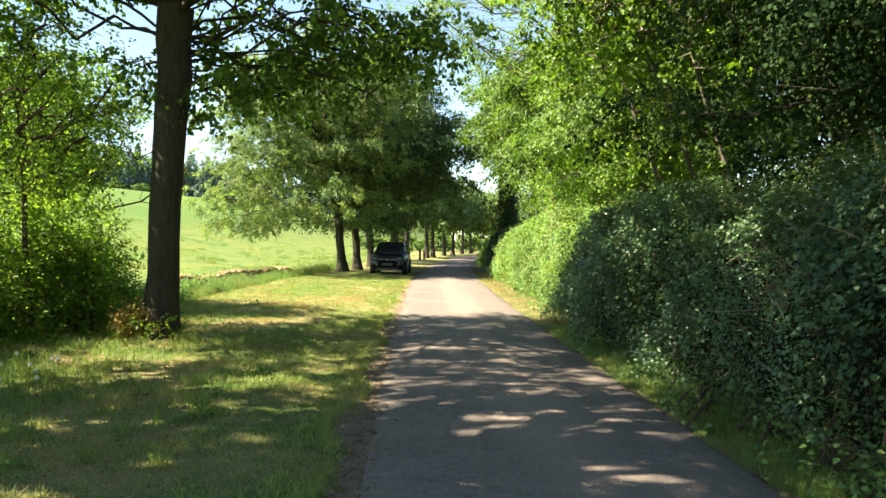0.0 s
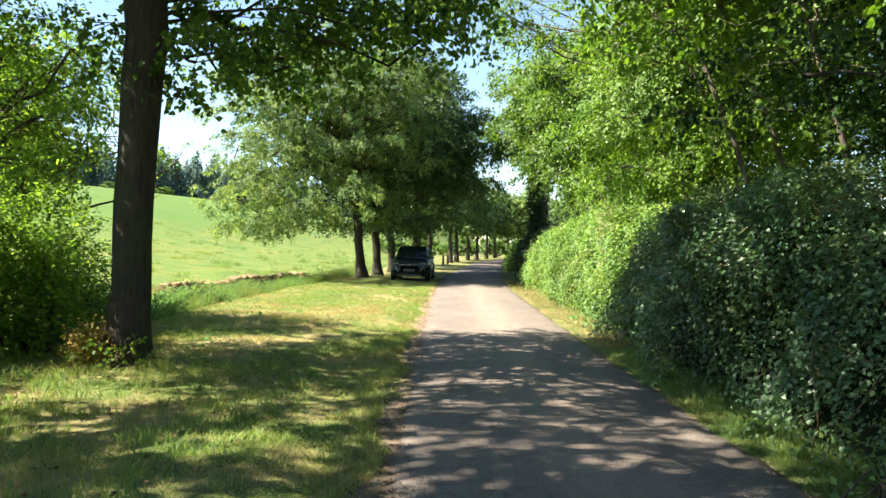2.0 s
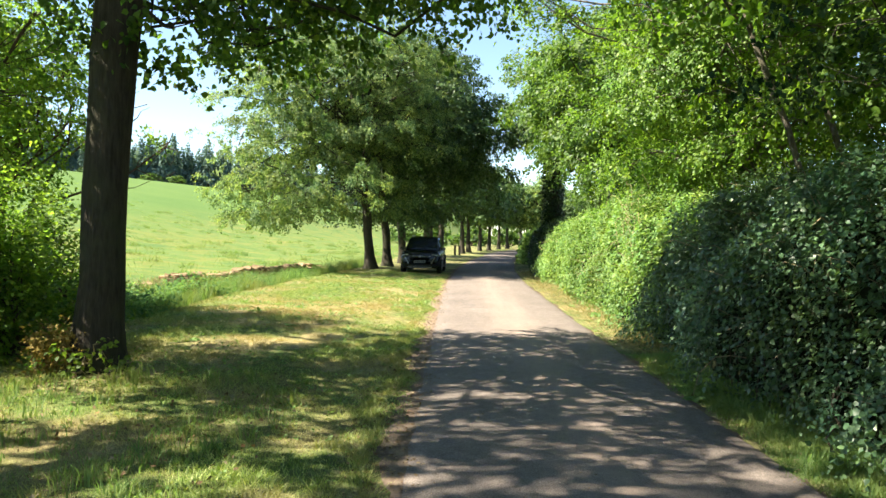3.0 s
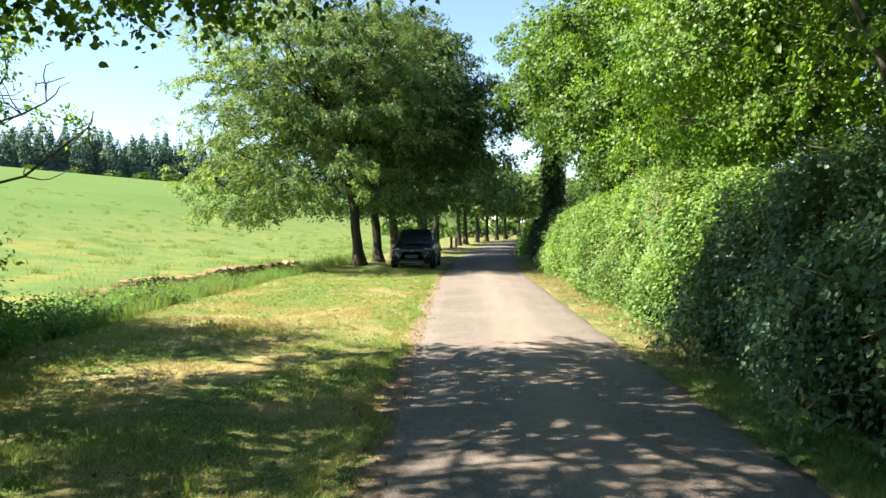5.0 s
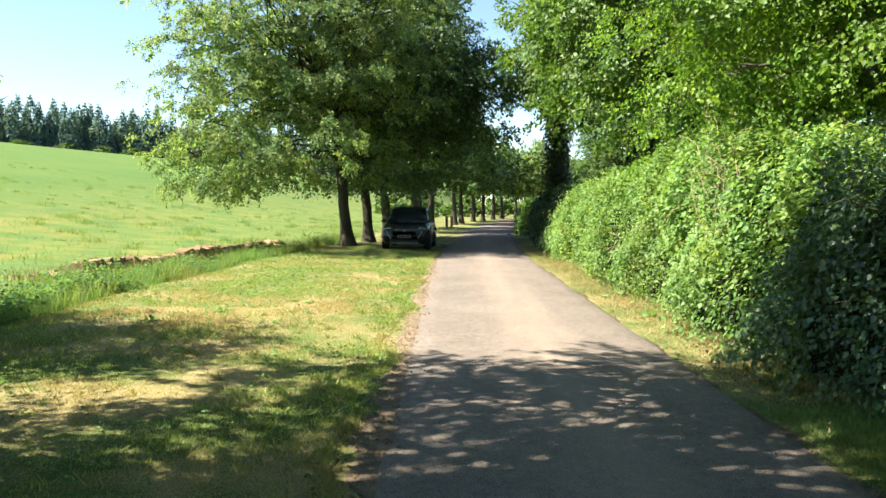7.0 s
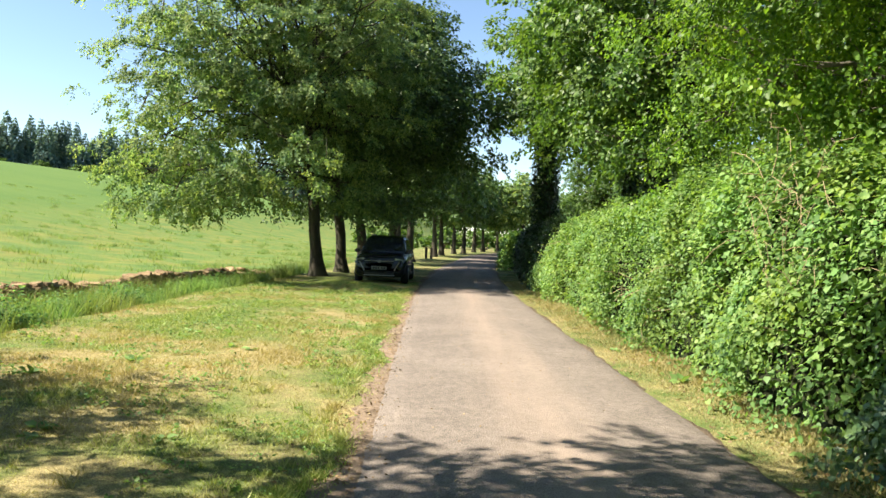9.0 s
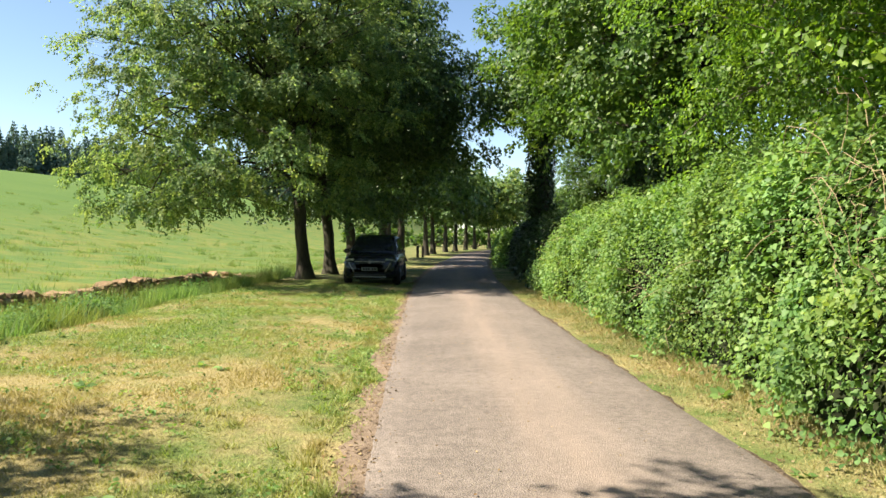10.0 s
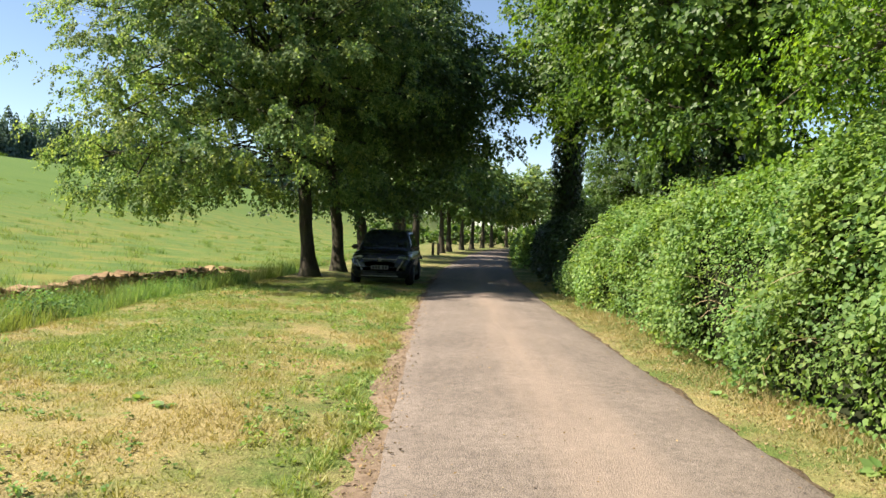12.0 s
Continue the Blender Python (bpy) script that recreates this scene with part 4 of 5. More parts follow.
# ---- conifers on the hill ----
def conifer_meshes(seed, tall, wide):
    rng = np.random.default_rng(seed)
    trunk = tube_arrays([(0, 0, -0.5), (0, 0, tall * 0.4), (0, 0, tall * 0.97)], [0.25, 0.18, 0.03], 6)
    n = 700
    f = rng.random(n) ** 0.75
    z = tall * (0.06 + 0.93 * (1 - f))
    z = np.round(z / (tall * 0.055)) * tall * 0.055 + rng.normal(size=n) * 0.16
    w = rng.uniform(0, 2 * np.pi, n)
    r = wide * np.clip(f, 0.02, 1) ** 0.8 * rng.uniform(0.35, 1.0, n) ** 0.6 * (1 + 0.22 * np.sin(3 * w + z))
    out = np.stack([np.cos(w), np.sin(w), 0 * w], 1)
    p = out * r[:, None]
    p[:, 2] = z - 0.25 * r
    v, t = leaf_arrays(p, out * 0.8 + np.array([0, 0, 0.6]) + rng.normal(size=p.shape) * 0.3, out + np.array([0, 0, -0.45]) + rng.normal(size=p.shape) * 0.25, rng.uniform(0.8, 1.7, n) * (0.55 + 0.6 * f))
    return trunk, (v, t)


rng = np.random.default_rng(90)
kinds = []
for k, (tall, wide) in enumerate([(17, 4.2), (15.0, 4.6), (16, 3.7)]):
    trunk, needles = conifer_meshes(91 + k, tall, wide)
    kinds.append((trunk, needles))
made = []
angles = np.radians(np.linspace(-42, -6, 80))
for k, a in enumerate(angles):
    for row in range(2):
        d = 318 + 9 * row + rng.uniform(-3, 3) + 10 * math.sin(3.1 * a)
        x, y = d * math.sin(a + 0.003 * row) + rng.uniform(-1, 1), d * math.cos(a)
        place = pose(*on_land(x, y), 0, 0, rng.uniform(0, 360))
        if len(made) < 3:
            ob = thing("conifer", "tall conifer in the wood on the hill, needles paled for haze", "conifer", group="conifers on the hill")
            put_mesh("trunk", *kinds[len(made)][0], BARK, ob)
            put_mesh("needles", *kinds[len(made)][1], LEAF_CONIFER_HAZED, ob)["kind"] = "stuff"
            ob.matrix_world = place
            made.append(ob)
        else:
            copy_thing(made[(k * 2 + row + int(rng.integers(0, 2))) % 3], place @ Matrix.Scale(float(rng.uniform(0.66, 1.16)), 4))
far_wood = [(-4, 150), (6, 158), (14, 140), (30, 165), (-14, 170), (18, 120), (26, 112), (12, 118)]
for k, (x, y) in enumerate(far_wood):
    copy_thing(four, pose(*on_land(x, y), 0, 0, 67 * k))
tree("olive-green rounded tree at the bend of the lane", "tree", on_land(5.6, 92.0), farther, LEAF_FRONT, BARK, 140)
bush = shrub("dense rounded green shrub at the edge of the trees", on_land(7.5, 112), (3.6, 3.0, 2.6), 110, 40, 0.34, LEAF_OAK, 170)
for k, (x, y) in enumerate([(2.0, 116), (-3.5, 118), (-9, 122), (12.5, 113), (-15, 128), (18, 118)]):
    copy_thing(bush, pose(*on_land(x, y), 0, 0, 80 * k))
for k, a in enumerate(np.radians([-33.5, -31.2, -28.6, -26.4, -24.5, -22.8])):
    d = 296 + 6 * math.sin(7 * k)
    copy_thing(bush, pose(*on_land(d * math.sin(a), d * math.cos(a)), 0, 0, 50 * k))

# ---- the old stone wall along the ditch ----
STONE = Nodes("field_stone")
STONE_C = STONE.ramp(STONE.noise(2.2, 5.0), [(0.3, (0.17, 0.115, 0.07)), (0.5, (0.28, 0.19, 0.11)), (0.7, (0.34, 0.26, 0.16))])
STONE_C = STONE.mix(1.0, STONE_C, STONE.ramp(STONE.tree.nodes.new("ShaderNodeObjectInfo").outputs["Random"], [(0.0, 0.65), (1.0, 1.25)]), "MULTIPLY")
STONE.bump(STONE.noise(14.0, 6.0), 0.7, 0.03)
STONE_MAT = STONE.done(STONE_C, 0.92, 0.15)


def stone_mesh(seed):
    rng = np.random.default_rng(seed)
    bm = bmesh.new()
    bmesh.ops.create_cube(bm, size=1.0)
    bmesh.ops.bevel(bm, geom=bm.edges[:], offset=0.13, segments=1, affect="EDGES")
    for v in bm.verts:
        v.co += Vector(rng.normal(size=3) * 0.055)
    me = bpy.data.meshes.new("stone")
    bm.to_mesh(me)
    bm.free()
    me.materials.append(STONE_MAT)
    return me


stones = [stone_mesh(100 + k) for k in range(7)]
WALL_Y = [20, 24, 28, 34, 38.5, 42.5, 50, 60]
WALL_X = [-11.3, -10.6, -10.0, -9.3, -8.9, -7.9, -7.3, -6.9]
wall = thing("wall_field", "low ruined dry-stone wall overgrown with grass", "wall", kind="structure")
rng = np.random.default_rng(110)
for course in range(4):
    y = 25.0 + 0.1 * course
    while y < 52:
        w = rng.uniform(0.17, 0.38) * (1 + 0.05 * max(0.0, y - 33))
        ruin = noise.noise(Vector((y * 0.35, 2.0, 5.0)))
        if course < 2 or 26.5 < y < 42 and ruin > -0.40 + 0.20 * (course - 2) + 0.1 * rng.normal():
            x = float(np.interp(y, WALL_Y, WALL_X)) + rng.normal() * 0.05
            ob = new("stone", stones[int(rng.integers(0, 7))])
            ob.parent = wall
            h = rng.uniform(0.075, 0.12)
            ob.matrix_basis = pose(x, y, float(land(x, y)) + 0.06 + 0.10 * course + 0.06 * ruin, rng.normal() * 11, rng.normal() * 8, rng.normal() * 14 - 8) @ Matrix.Diagonal((rng.uniform(0.28, 0.42), w, h, 1))
        y += w * 1.0
n = 15000
y = 23.5 + 30 * rng.random(n)
x = np.interp(y, WALL_Y, WALL_X) + rng.normal(size=n) * 0.22
clump = np.array([noise.noise(Vector((0.5, b * 0.9, 3.0))) for b in y])
keep = clump + 0.3 * rng.normal(size=n) > 0.0
x, y = x[keep], y[keep]
gy = 24 + 28 * rng.random(12000)
gx = np.interp(gy, WALL_Y, WALL_X) + 0.42 + rng.normal(size=12000) * 0.22
blades("tall_grass", "uncut grass and weeds against the ruined wall", gx, gy, 0.30 * (0.6 + 0.8 * rng.random(12000)), 0.007, BLADE_TALL, 113, 0.4)
blades("dry_grass", "dry straw-coloured grass growing over the ruined wall", x, y, 0.27, 0.008, BLADE_STRAW, 112, 0.40, 1, land(x, y) + 0.12)


# ---- posts ----
def post(place):
    ob = thing("post", "short dark wooden post on the verge", "post", place, group="verge posts")
    bm = bmesh.new()
    bmesh.ops.create_cube(bm, size=1.0)
    bmesh.ops.scale(bm, vec=(0.17, 0.17, 1.0), verts=bm.verts)
    bmesh.ops.translate(bm, vec=(0, 0, 0.30), verts=bm.verts)
    bmesh.ops.bevel(bm, geom=bm.edges[:], offset=0.02, segments=2, affect="EDGES")
    part("shaft", bm, BARK, ob)
    return ob


post(on_land(-3.08, 63.2))
post(on_land(-2.8, 64.8))

# ---- the parked car ----
PAINT = plain_material("dark_blue_paint", (0.009, 0.012, 0.018), 0.22, 0.45, scale=4.0)
GLASS = plain_material("tinted_glass", (0.014, 0.018, 0.020), 0.04, 0.8)
TRIM = plain_material("black_plastic", (0.02, 0.02, 0.021), 0.6, 0.3)
CHROME = plain_material("chrome", (0.13, 0.14, 0.16), 0.3, 0.5, 1.0)
LAMP = plain_material("clear_lamp", (0.22, 0.235, 0.25), 0.12, 0.7, 0.3)
RUBBER = plain_material("rubber", (0.018, 0.018, 0.018), 0.85, 0.2)
PLATE = plain_material("white_plate", (0.13, 0.13, 0.125), 0.5, 0.4)
INK = plain_material("black_ink", (0.02, 0.02, 0.02), 0.6, 0.3)


def loft(rings):
    bm = bmesh.new()
    rows = [[bm.verts.new(p) for p in ring] for ring in rings]
    for a, b in zip(rows, rows[1:]):
        for k in range(len(a)):
            bm.faces.new((a[k], a[(k + 1) % len(a)], b[(k + 1) % len(b)], b[k]))
    bm.faces.new(rows[0][::-1])
    bm.faces.new(rows[-1])
    bmesh.ops.recalc_face_normals(bm, faces=bm.faces[:])
    return bm


def block(size, at, bevel=0.01, tilt=(0, 0, 0)):
    bm = bmesh.new()
    bmesh.ops.create_cube(bm, size=1.0)
    bmesh.ops.scale(bm, vec=size, verts=bm.verts)
    bmesh.ops.bevel(bm, geom=bm.edges[:], offset=min(bevel, min(size) * 0.45), segments=2, affect="EDGES")
    bmesh.ops.transform(bm, matrix=pose(*at, *tilt), verts=bm.verts)
    return bm


def plate_between(corners, thick=0.012):
    """A thin pane through four corners."""
    bm = bmesh.new()
    c = [Vector(p) for p in corners]
    n = (c[1] - c[0]).cross(c[3] - c[0]).normalized() * thick
    a, b = [bm.verts.new(p) for p in c], [bm.verts.new(p + n) for p in c]
    bm.faces.new(a[::-1])
    bm.faces.new(b)
    for k in range(4):
        bm.faces.new((a[k], a[(k + 1) % 4], b[(k + 1) % 4], b[k]))
    bmesh.ops.recalc_face_normals(bm, faces=bm.faces[:])
    return bm


def car(place, turn):
    """A mid-sized sport utility car; its front is at y = 0 and faces -y."""
    ob = thing("car", "dark blue sport utility car parked on the verge", "car", place, turn)
    rings = []
    for y, zb, zt, hw in [(0.0, 0.42, 0.70, 0.62), (0.05, 0.30, 0.84, 0.78), (0.22, 0.24, 0.94, 0.86), (0.7, 0.22, 1.02, 0.895), (1.25, 0.22, 1.07, 0.90), (2.4, 0.22, 1.06, 0.905), (3.8, 0.24, 1.10, 0.90), (4.45, 0.30, 1.08, 0.84), (4.62, 0.42, 0.95, 0.74)]:
        half = [(hw * 0.86, zb), (hw, zb + 0.14), (hw, zt - 0.24), (hw * 0.965, zt - 0.07), (hw * 0.80, zt), (hw * 0.40, zt + 0.035)]
        rings.append([(x, y, z) for x, z in half] + [(-x, y, z) for x, z in half[::-1]])
    body = part("body", loft(rings), PAINT, ob, smooth=True)
    rings = []
    for y, zb, zt, wb, wt in [(1.12, 1.02, 1.10, 0.78, 0.74), (1.55, 1.02, 1.40, 0.82, 0.71), (1.95, 1.02, 1.60, 0.83, 0.66), (2.4, 1.02, 1.67, 0.83, 0.66), (3.6, 1.03, 1.66, 0.82, 0.66), (4.15, 1.04, 1.58, 0.79, 0.63), (4.5, 1.02, 1.12, 0.74, 0.66)]:
        half = [(wb, zb), (wb * 0.5 + wt * 0.5 + 0.03, (zb + zt) / 2), (wt + 0.015, zt - 0.05), (wt - 0.10, zt), (wt * 0.4, zt + 0.015)]
        rings.append([(x, y, z) for x, z in half] + [(-x, y, z) for x, z in half[::-1]])
    part("cabin", loft(rings), PAINT, ob, smooth=True)
    part("windscreen", plate_between([(-0.70, 1.16, 1.13), (0.70, 1.16, 1.13), (0.61, 1.87, 1.585), (-0.61, 1.87, 1.585)]), GLASS, ob, "dark glass windscreen")
    for s in (-1, 1):
        part("side_window", plate_between([(s * 0.81, 1.60, 1.14), (s * 0.825, 2.55, 1.14), (s * 0.705, 2.55, 1.55), (s * 0.705, 2.0, 1.53)]), GLASS, ob)
        part("side_window", plate_between([(s * 0.825, 2.62, 1.14), (s * 0.815, 3.75, 1.16), (s * 0.705, 3.62, 1.55), (s * 0.705, 2.62, 1.55)]), GLASS, ob)
        part("headlight", block((0.34, 0.10, 0.11), (s * 0.66, 0.13, 0.83), 0.03, (0, s * 9, s * 24)), LAMP, ob, "clear headlight")
        part("fog_lamp", block((0.14, 0.05, 0.09), (s * 0.68, 0.07, 0.52), 0.02, (0, 0, s * 22)), LAMP, ob)
        part("chrome_strip", block((0.05, 0.03, 0.34), (s * 0.60, 0.015, 0.62), 0.01, (0, s * 32, s * 14)), CHROME, ob, "curved chrome strip")
        mirror = part("wing_mirror", block((0.22, 0.14, 0.15), (s * 0.95, 1.42, 1.12), 0.04), PAINT, ob)
        part("mirror_glass", block((0.17, 0.012, 0.11), (s * 0.95, 1.497, 1.12), 0.003), CHROME, mirror)
        part("roof_rail", block((0.035, 1.7, 0.04), (s * 0.59, 2.9, 1.70), 0.015), CHROME, ob, "silver roof rail")
        part("wheel_arch", block((0.03, 0.86, 0.08), (s * 0.905, 0.92, 0.74), 0.02), TRIM, ob)
        part("wheel_arch", block((0.03, 0.86, 0.08), (s * 0.905, 3.62, 0.74), 0.02), TRIM, ob)
        part("sill", block((0.05, 1.9, 0.12), (s * 0.90, 2.27, 0.30), 0.02), TRIM, ob)
        for y in (0.92, 3.62):
            bm = bmesh.new()
            bmesh.ops.create_cone(bm, cap_ends=True, segments=28, radius1=0.345, radius2=0.345, depth=0.225)
            bmesh.ops.bevel(bm, geom=[e for e in bm.edges if len(e.link_faces) == 2 and e.calc_face_angle(0) > 1], offset=0.04, segments=2, affect="EDGES")
            bmesh.ops.transform(bm, matrix=pose(s * 0.82, y, 0.345, 0, 90, 0), verts=bm.verts)
            tyre = part("wheel", bm, RUBBER, ob, smooth=True)
            bm = bmesh.new()
            bmesh.ops.create_cone(bm, cap_ends=True, segments=10, radius1=0.225, radius2=0.19, depth=0.03)
            bmesh.ops.transform(bm, matrix=pose(s * 0.94, y, 0.345, 0, s * 90, 0), verts=bm.verts)
            part("rim", bm, CHROME, tyre, "silver alloy rim")
    part("grille", block((0.92, 0.04, 0.20), (0, 0.02, 0.66), 0.02), TRIM, ob)
    part("upper_grille_bar", block((1.02, 0.03, 0.03), (0, -0.005, 0.80), 0.01), CHROME, ob)
    part("lower_grille", block((1.05, 0.05, 0.15), (0, 0.035, 0.40), 0.02), TRIM, ob)
    part("bumper_strip", block((1.10, 0.05, 0.035), (0, 0.015, 0.305), 0.012), CHROME, ob, "silver bumper strip")
    badge = block((0.10, 0.02, 0.10), (0, -0.02, 0.79), 0.01, (0, 45, 0))
    part("badge", badge, CHROME, ob, "plain silver badge")
    plate = part("number_plate", block((0.52, 0.014, 0.115), (0, -0.012, 0.56), 0.004), PLATE, ob, "white number plate")
    for k in (-2, -1, 0, 1, 2):
        part("bar", block((0.055, 0.006, 0.07), (k * 0.082 + (0.02 if k > 0 else -0.02), -0.022, 0.56), 0.001), INK, plate)
    part("bonnet_line", block((1.1, 0.012, 0.02), (0, 0.16, 0.955), 0.005), TRIM, ob)
    for s in (-0.28, 0.28):
        part("wiper", block((0.5, 0.02, 0.02), (s, 1.20, 1.165), 0.005, (0, 0, s * 15)), TRIM, ob)
    return ob


parked = car((-3.04, 34.4, 0.02), 0)
parked.scale = (0.915, 0.915, 0.915)


# ---- small growth on the verge ----
def weed(place, seed, size=0.14, n=16, name="weed", label="leafy green weed in the grass"):
    rng = np.random.default_rng(seed)
    w = rng.uniform(0, 2 * np.pi, n)
    out = np.stack([np.cos(w), np.sin(w), rng.uniform(0.2, 1.4, n)], 1)
    p = np.stack([0.03 * np.cos(w), 0.03 * np.sin(w), rng.uniform(0, 0.5, n) * size], 1)
    ob = thing(name, label, "plant", place, group="weeds on the verge")
    put_mesh("leaves", *leaf_arrays(p, np.array([0, 0, 1.0]) + rng.normal(size=p.shape) * 0.3, unit(out), size * rng.uniform(0.6, 1.2, n), BROAD, BROAD_T), LEAF_HEDGE, ob)
    return ob


rng = np.random.default_rng(120)
for k in range(40):
    y = rng.uniform(4, 22)
    x = rng.uniform(-5.9, -1.6) if k % 3 else float(crest(y)) - rng.uniform(0.0, 0.8)
    weed(on_land(x, y), 121 + k, rng.uniform(0.05, 0.11))
for k in range(34):
    y = 4.5 + 21 * rng.random()
    weed(on_land(float(hedge_line(y)) - rng.uniform(0.0, 0.75) ** 1.5, y), 300 + k, rng.uniform(0.05, 0.12))


def sprouts(place, seed):
    """The sprouting burr and moss at a tree's foot."""
    ob = thing("sprouts", "leafy sprouts and dry moss round the sycamore's foot", "shrub", place)
    rng = np.random.default_rng(seed)
    n = 44
    w = rng.uniform(0, 2 * np.pi, n)
    r = rng.uniform(0.30, 0.50, n)
    c = np.stack([r * np.cos(w) - 0.06, r * np.sin(w) - 0.05, rng.uniform(0.02, 0.42, n) * (1.2 - r)], 1)
    put_mesh("leaves", *leaf_arrays(*sprays(rng, c, unit(c), 9, 0.13, 0.055), HEART, BROAD_T), LEAF_HAWTHORN, ob)
    pieces = [tube_arrays(bent(rng, 0.6 * a, a + rng.normal(size=3) * 0.06, 4, 0.1, 0.5), np.linspace(0.010, 0.003, 4), 4) for a in c]
    put_mesh("brushwood", *joined(pieces), DRY_TWIG, ob)["kind"] = "stuff"
    q = rng.normal(size=(1900, 3)) * np.array([0.13, 0.11, 0.13]) + np.array([-0.31, -0.24, 0.24])
    q[:, 2] = np.abs(q[:, 2])
    put_mesh("moss", *leaf_arrays(q, rng.normal(size=q.shape) + np.array([0, -0.3, 0.6]), rng.normal(size=q.shape), 0.050 * rng.uniform(0.5, 1.3, 1900)), MOSS_DRY, ob, "ochre dry moss")["kind"] = "stuff"
    return ob


sprouts(on_land(-4.40, 11.3, 0.0), 150)

def seed_head(place, seed):
    """A dandelion clock on its stalk."""
    rng = np.random.default_rng(seed)
    ob = thing("seed_head", "white dandelion seed head on a thin stalk", "flower", place, group="seed heads on the verge")
    tall = rng.uniform(0.20, 0.34)
    tip = np.array([rng.normal() * 0.04, rng.normal() * 0.04, tall])
    put_mesh("stalk", *tube_arrays(bent(rng, (0, 0, -0.02), tip, 6, 0.0, 0.4), np.linspace(0.004, 0.003, 6), 5), BLADE_TALL, ob)
    n = 60
    d = unit(rng.normal(size=(n, 3)))
    put_mesh("clock", *leaf_arrays(tip + 0.012 * d, d + rng.normal(size=d.shape) * 0.5, d, np.full(n, 0.014), LOZENGE), SEED_WHITE, ob, "white downy seeds")
    return ob


rng = np.random.default_rng(155)
for k in range(12):
    seed_head(on_land(-4.35 + rng.normal() * 0.45, 7.3 + rng.normal() * 0.35), 156 + k)

# a dead branching shrub at the end of the thicket
rng = np.random.default_rng(160)
dead = thing("dead_shrub", "bare grey branching shrub at the thicket's end", "shrub", on_land(-8.6, 16.6))
for k, tip in enumerate([(2.9, -0.3, 3.7), (2.2, 0.2, 4.3), (1.6, -0.2, 4.6)]):
    line = np.concatenate([[(0.0, 0.0, -0.1)], bent(rng, (0.1, 0, 2.4), tip, 8, 0.05, 0.5)])
    pieces = [tube_arrays(line, np.linspace(0.032, 0.008, 9), 5)]
    for j in (4, 5, 6, 7):
        for s in range(2):
            pieces.append(tube_arrays(bent(rng, line[j], line[j] + unit(rng.normal(size=3) + np.array([0.5, 0, 0.5])) * rng.uniform(0.3, 0.8), 4, 0, 0.4), np.linspace(0.013, 0.005, 4), 3))
    put_mesh("branch", *joined(pieces), TWIG, dead)
shrub("sparse hawthorn bush at the end of the thicket", on_land(-7.6, 16.0), (0.9, 1.0, 1.7), 60, 40, 0.07, LEAF_HAWTHORN, 161, stems=8)


# clover and small broad leaves in the lawn
rng = np.random.default_rng(170)
k = 5200
ty = 3.0 + 30 * rng.random(k) ** 1.25
tx = rng.uniform(-6.3, -0.9, k)
thick = np.array([noise.noise(Vector((a * 0.8, b * 0.8, 11.0))) for a, b in zip(tx, ty)])
keep = (tx < road_left(ty) - 0.2) & (tx > crest(ty)) & (thick + 0.25 * rng.normal(size=k) > 0.05)
tx, ty = np.repeat(tx[keep], 7), np.repeat(ty[keep], 7)
p = np.stack([tx + rng.normal(size=len(tx)) * 0.03, ty + rng.normal(size=len(tx)) * 0.03, land(tx, ty) + rng.uniform(0.015, 0.05, len(tx))], 1)
clover = put_mesh("clover", *leaf_arrays(p, np.array([0, 0, 1.0]) + rng.normal(size=p.shape) * 0.45, rng.normal(size=p.shape), (0.018 + 0.0009 * p[:, 1]) * rng.uniform(0.6, 1.3, len(p)), LOZENGE), LEAF_HEDGE)
tagged(clover, "low clover and broad-leaved weeds in the mown grass", "plants", kind="stuff")
# nettles and cow parsley in the ditch
nettle = shrub("low clump of nettles and weeds in the ditch", on_land(-6.9, 14.6), (0.75, 0.8, 0.72), 64, 20, 0.085, LEAF_NETTLE, 180, stems=8)
rng = np.random.default_rng(181)
for k in range(70):
    y = 13.0 + 22.0 * rng.random()
    far_end = float(step(19.0, 25.0, y))
    copy_thing(nettle, pose(*on_land(float(crest(y)) - rng.uniform(0.6, 2.3 - 0.9 * far_end), y), 0, 0, rng.uniform(0, 360)) @ Matrix.Scale(float(rng.uniform(0.60, 0.98)) * (1 - 0.30 * far_end), 4))


# ---- litter and small stones along the lane ----
def scatter(name, label, x, y, size, material, seed, z=0.012, flat=0.35):
    rng = np.random.default_rng(seed)
    p = np.stack([x, y, np.maximum(land(x, y), 0) + z], 1)
    up = np.array([0, 0, 1.0]) + rng.normal(size=p.shape) * flat
    ob = put_mesh(name, *leaf_arrays(p, up, rng.normal(size=p.shape), size * rng.uniform(0.5, 1.4, len(x))), material)
    return tagged(ob, label, "litter", kind="stuff")


LITTER = leaf_material("dead_leaf", (0.085, 0.055, 0.03), (0.17, 0.115, 0.065), (0.30, 0.22, 0.13), 0.1, 0.9, 0.1)
n = 4200
y = 3 + 37 * rng.random(n) ** 1.3
x = road_left(y) - 0.12 + rng.normal(size=n) * 0.17
scatter("leaf_litter", "dead leaves and crumbs of earth beside the lane", x, y, 0.032, LITTER, 182)
y = 3 + 37 * rng.random(n) ** 1.3
x = road_right(y) + 0.10 + rng.random(n) * 0.7
x, y = x[:2500], y[:2500]
scatter("leaf_litter", "dead leaves and straw below the hedge", x, y, 0.034, LITTER, 183)
n = 1300
y = 2.8 + 8.5 * rng.random(n)
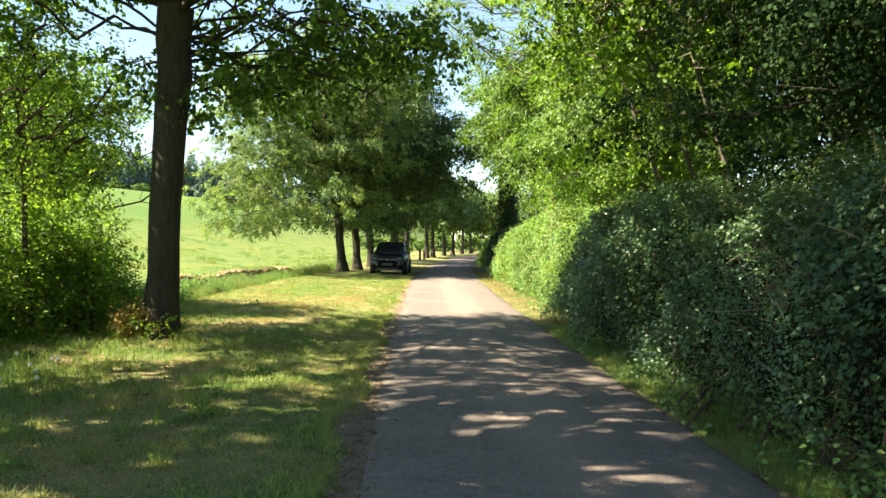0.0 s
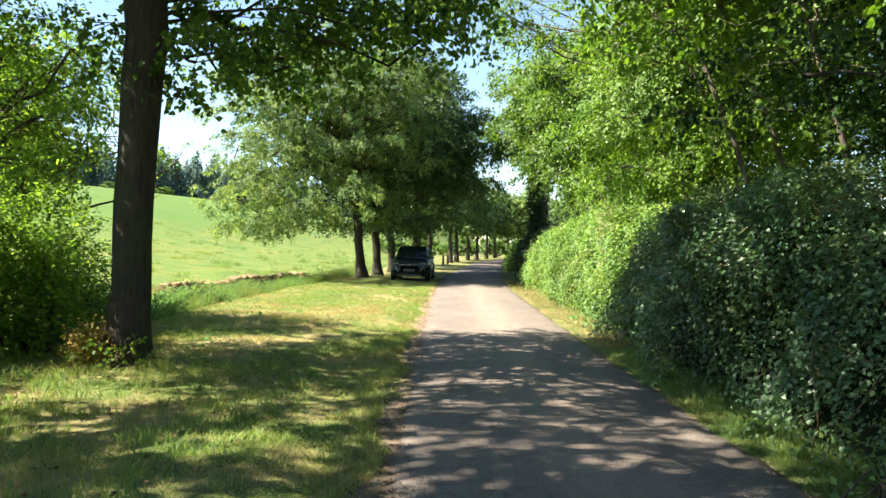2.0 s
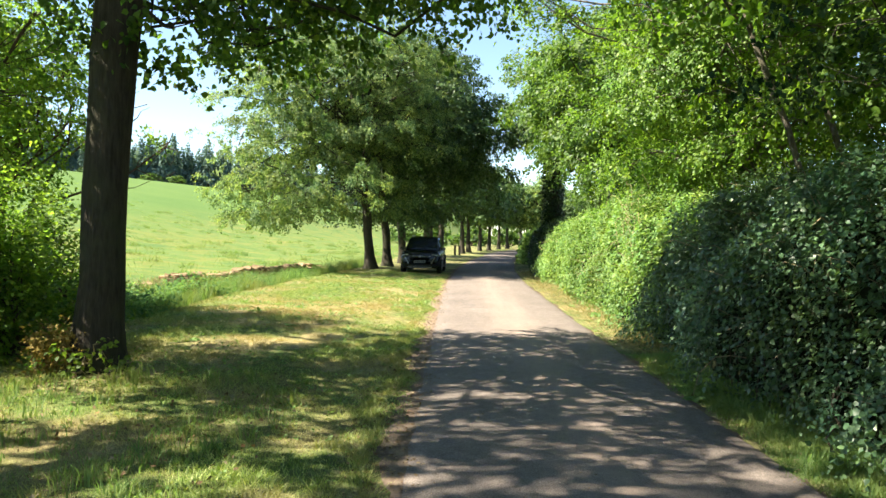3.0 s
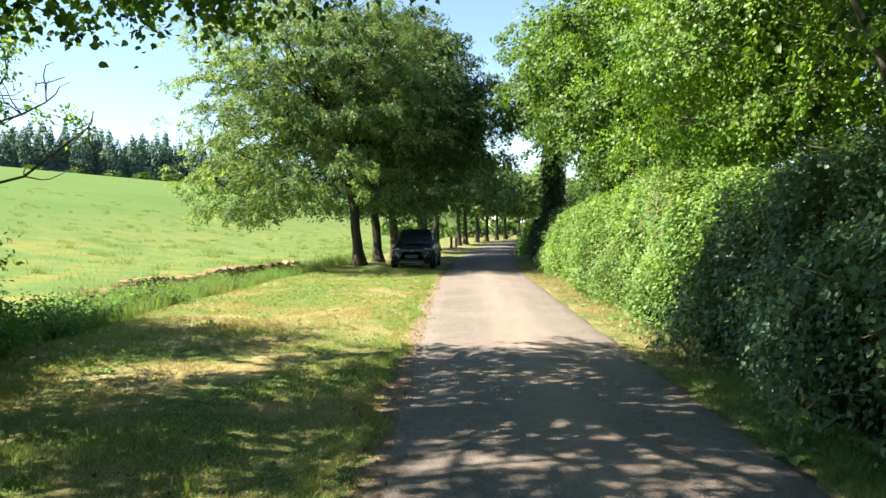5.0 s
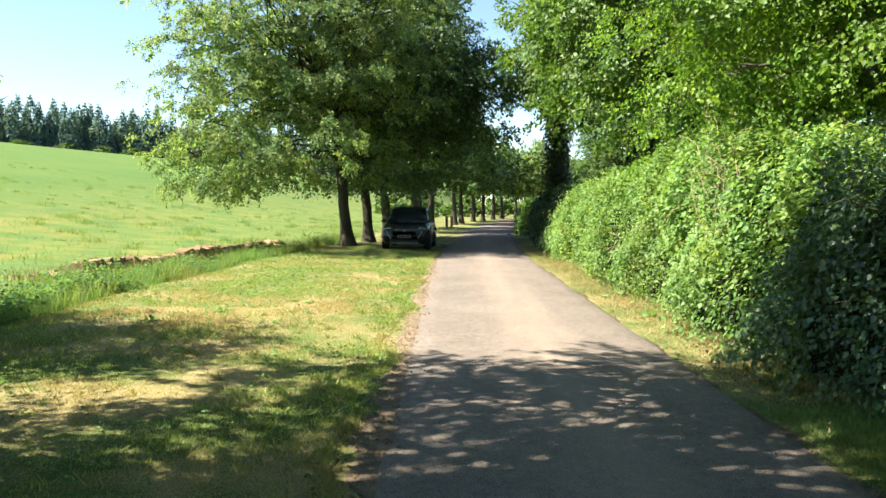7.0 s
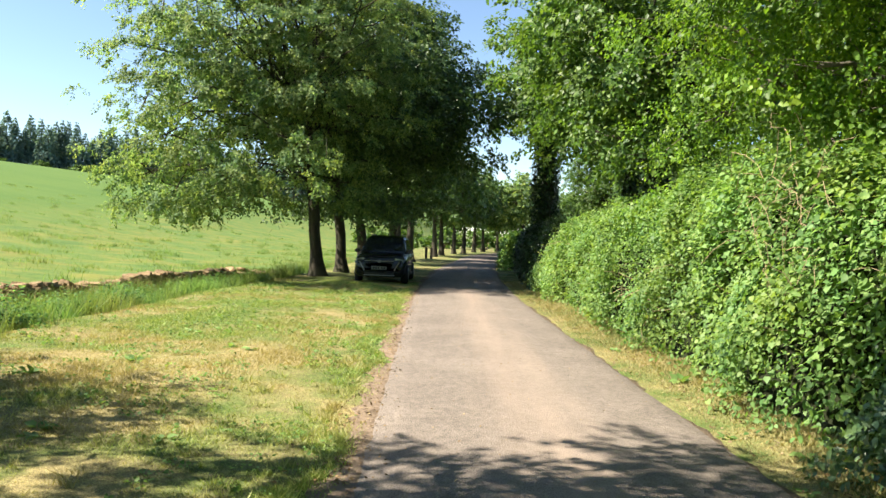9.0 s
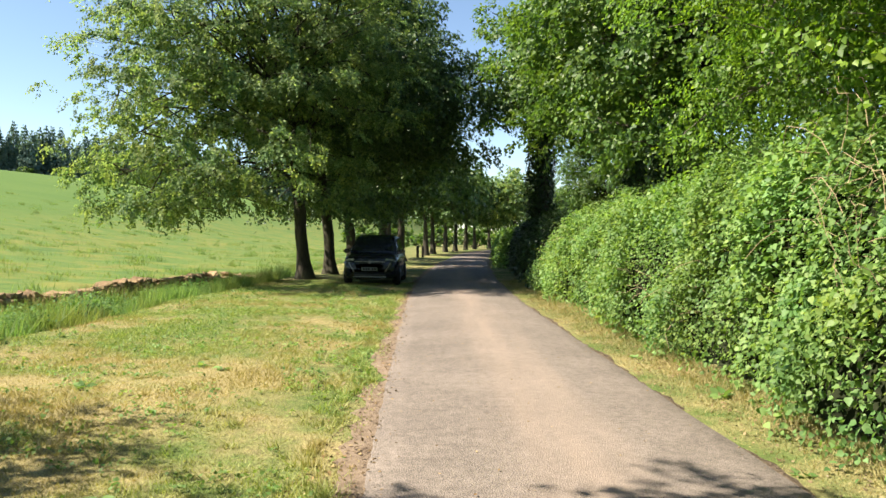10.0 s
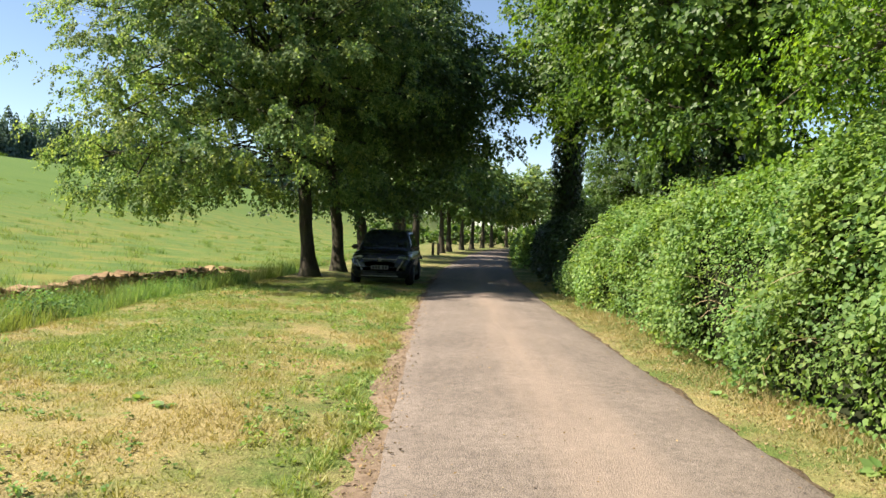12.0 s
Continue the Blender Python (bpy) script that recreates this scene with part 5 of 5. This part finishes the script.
scatter("leaf_litter", "dead leaves lying in the shaded grass", rng.uniform(-6.2, -1.6, n), y, 0.040, LITTER, 185, 0.035, 0.5)
n = 500
y = 3 + 25 * rng.random(n)
x = road_mid(y) + rng.uniform(-1.3, 1.3, n)
scatter("leaf_litter", "few scattered dead leaves on the lane", x, y, 0.022, LITTER, 184, 0.045, 0.2)


def pebble_field(x, y, seed):
    rng = np.random.default_rng(seed)
    box = np.array([(-1, -1, 0), (1, -1, 0), (1, 1, 0), (-1, 1, 0), (-0.6, -0.6, 0.9), (0.6, -0.6, 0.9), (0.6, 0.6, 0.9), (-0.6, 0.6, 0.9)])
    faces = np.array([(0, 1, 5), (0, 5, 4), (1, 2, 6), (1, 6, 5), (2, 3, 7), (2, 7, 6), (3, 0, 4), (3, 4, 7), (4, 5, 6), (4, 6, 7)])
    w = rng.uniform(0, 6.3, len(x))
    s = rng.uniform(0.003, 0.009, (len(x), 1, 1))
    c, k = np.cos(w)[:, None], np.sin(w)[:, None]
    b = box[None] * (1 + rng.normal(size=(len(x), 8, 3)) * 0.15)
    v = np.stack([b[..., 0] * c - b[..., 1] * k, b[..., 0] * k + b[..., 1] * c, b[..., 2]], -1) * s
    v += np.stack([x, y, 0 * x + 0.012], 1)[:, None]
    return v.reshape(-1, 3), (faces[None] + 8 * np.arange(len(x))[:, None, None]).reshape(-1, 3)


n = 800
y = 3 + 30 * rng.random(n) ** 1.4
x = np.where(rng.random(n) < 0.6, road_left(y) - 0.05 + rng.normal(size=n) * 0.14, road_right(y) + 0.05 + rng.normal(size=n) * 0.10)
tagged(put_mesh("pebbles", *pebble_field(x, y, 186), STONE_MAT), "small loose stones along the lane's edges", "stones", kind="stuff")


# undergrowth behind the hedge
for k, (x, y, r) in enumerate([(5.9, 25.2, 1.9), (6.3, 30.5, 2.1), (6.2, 33.5, 1.9), (7.2, 40.0, 2.0), (5.8, 48.0, 1.6), (6.6, 58.0, 1.6)]):
    shrub("tall leafy shrub growing behind the hedge", on_land(x, y), (r, r * 1.1, 2.6), 130, 50, 0.12, LEAF_OAK, 190 + k, stems=8)
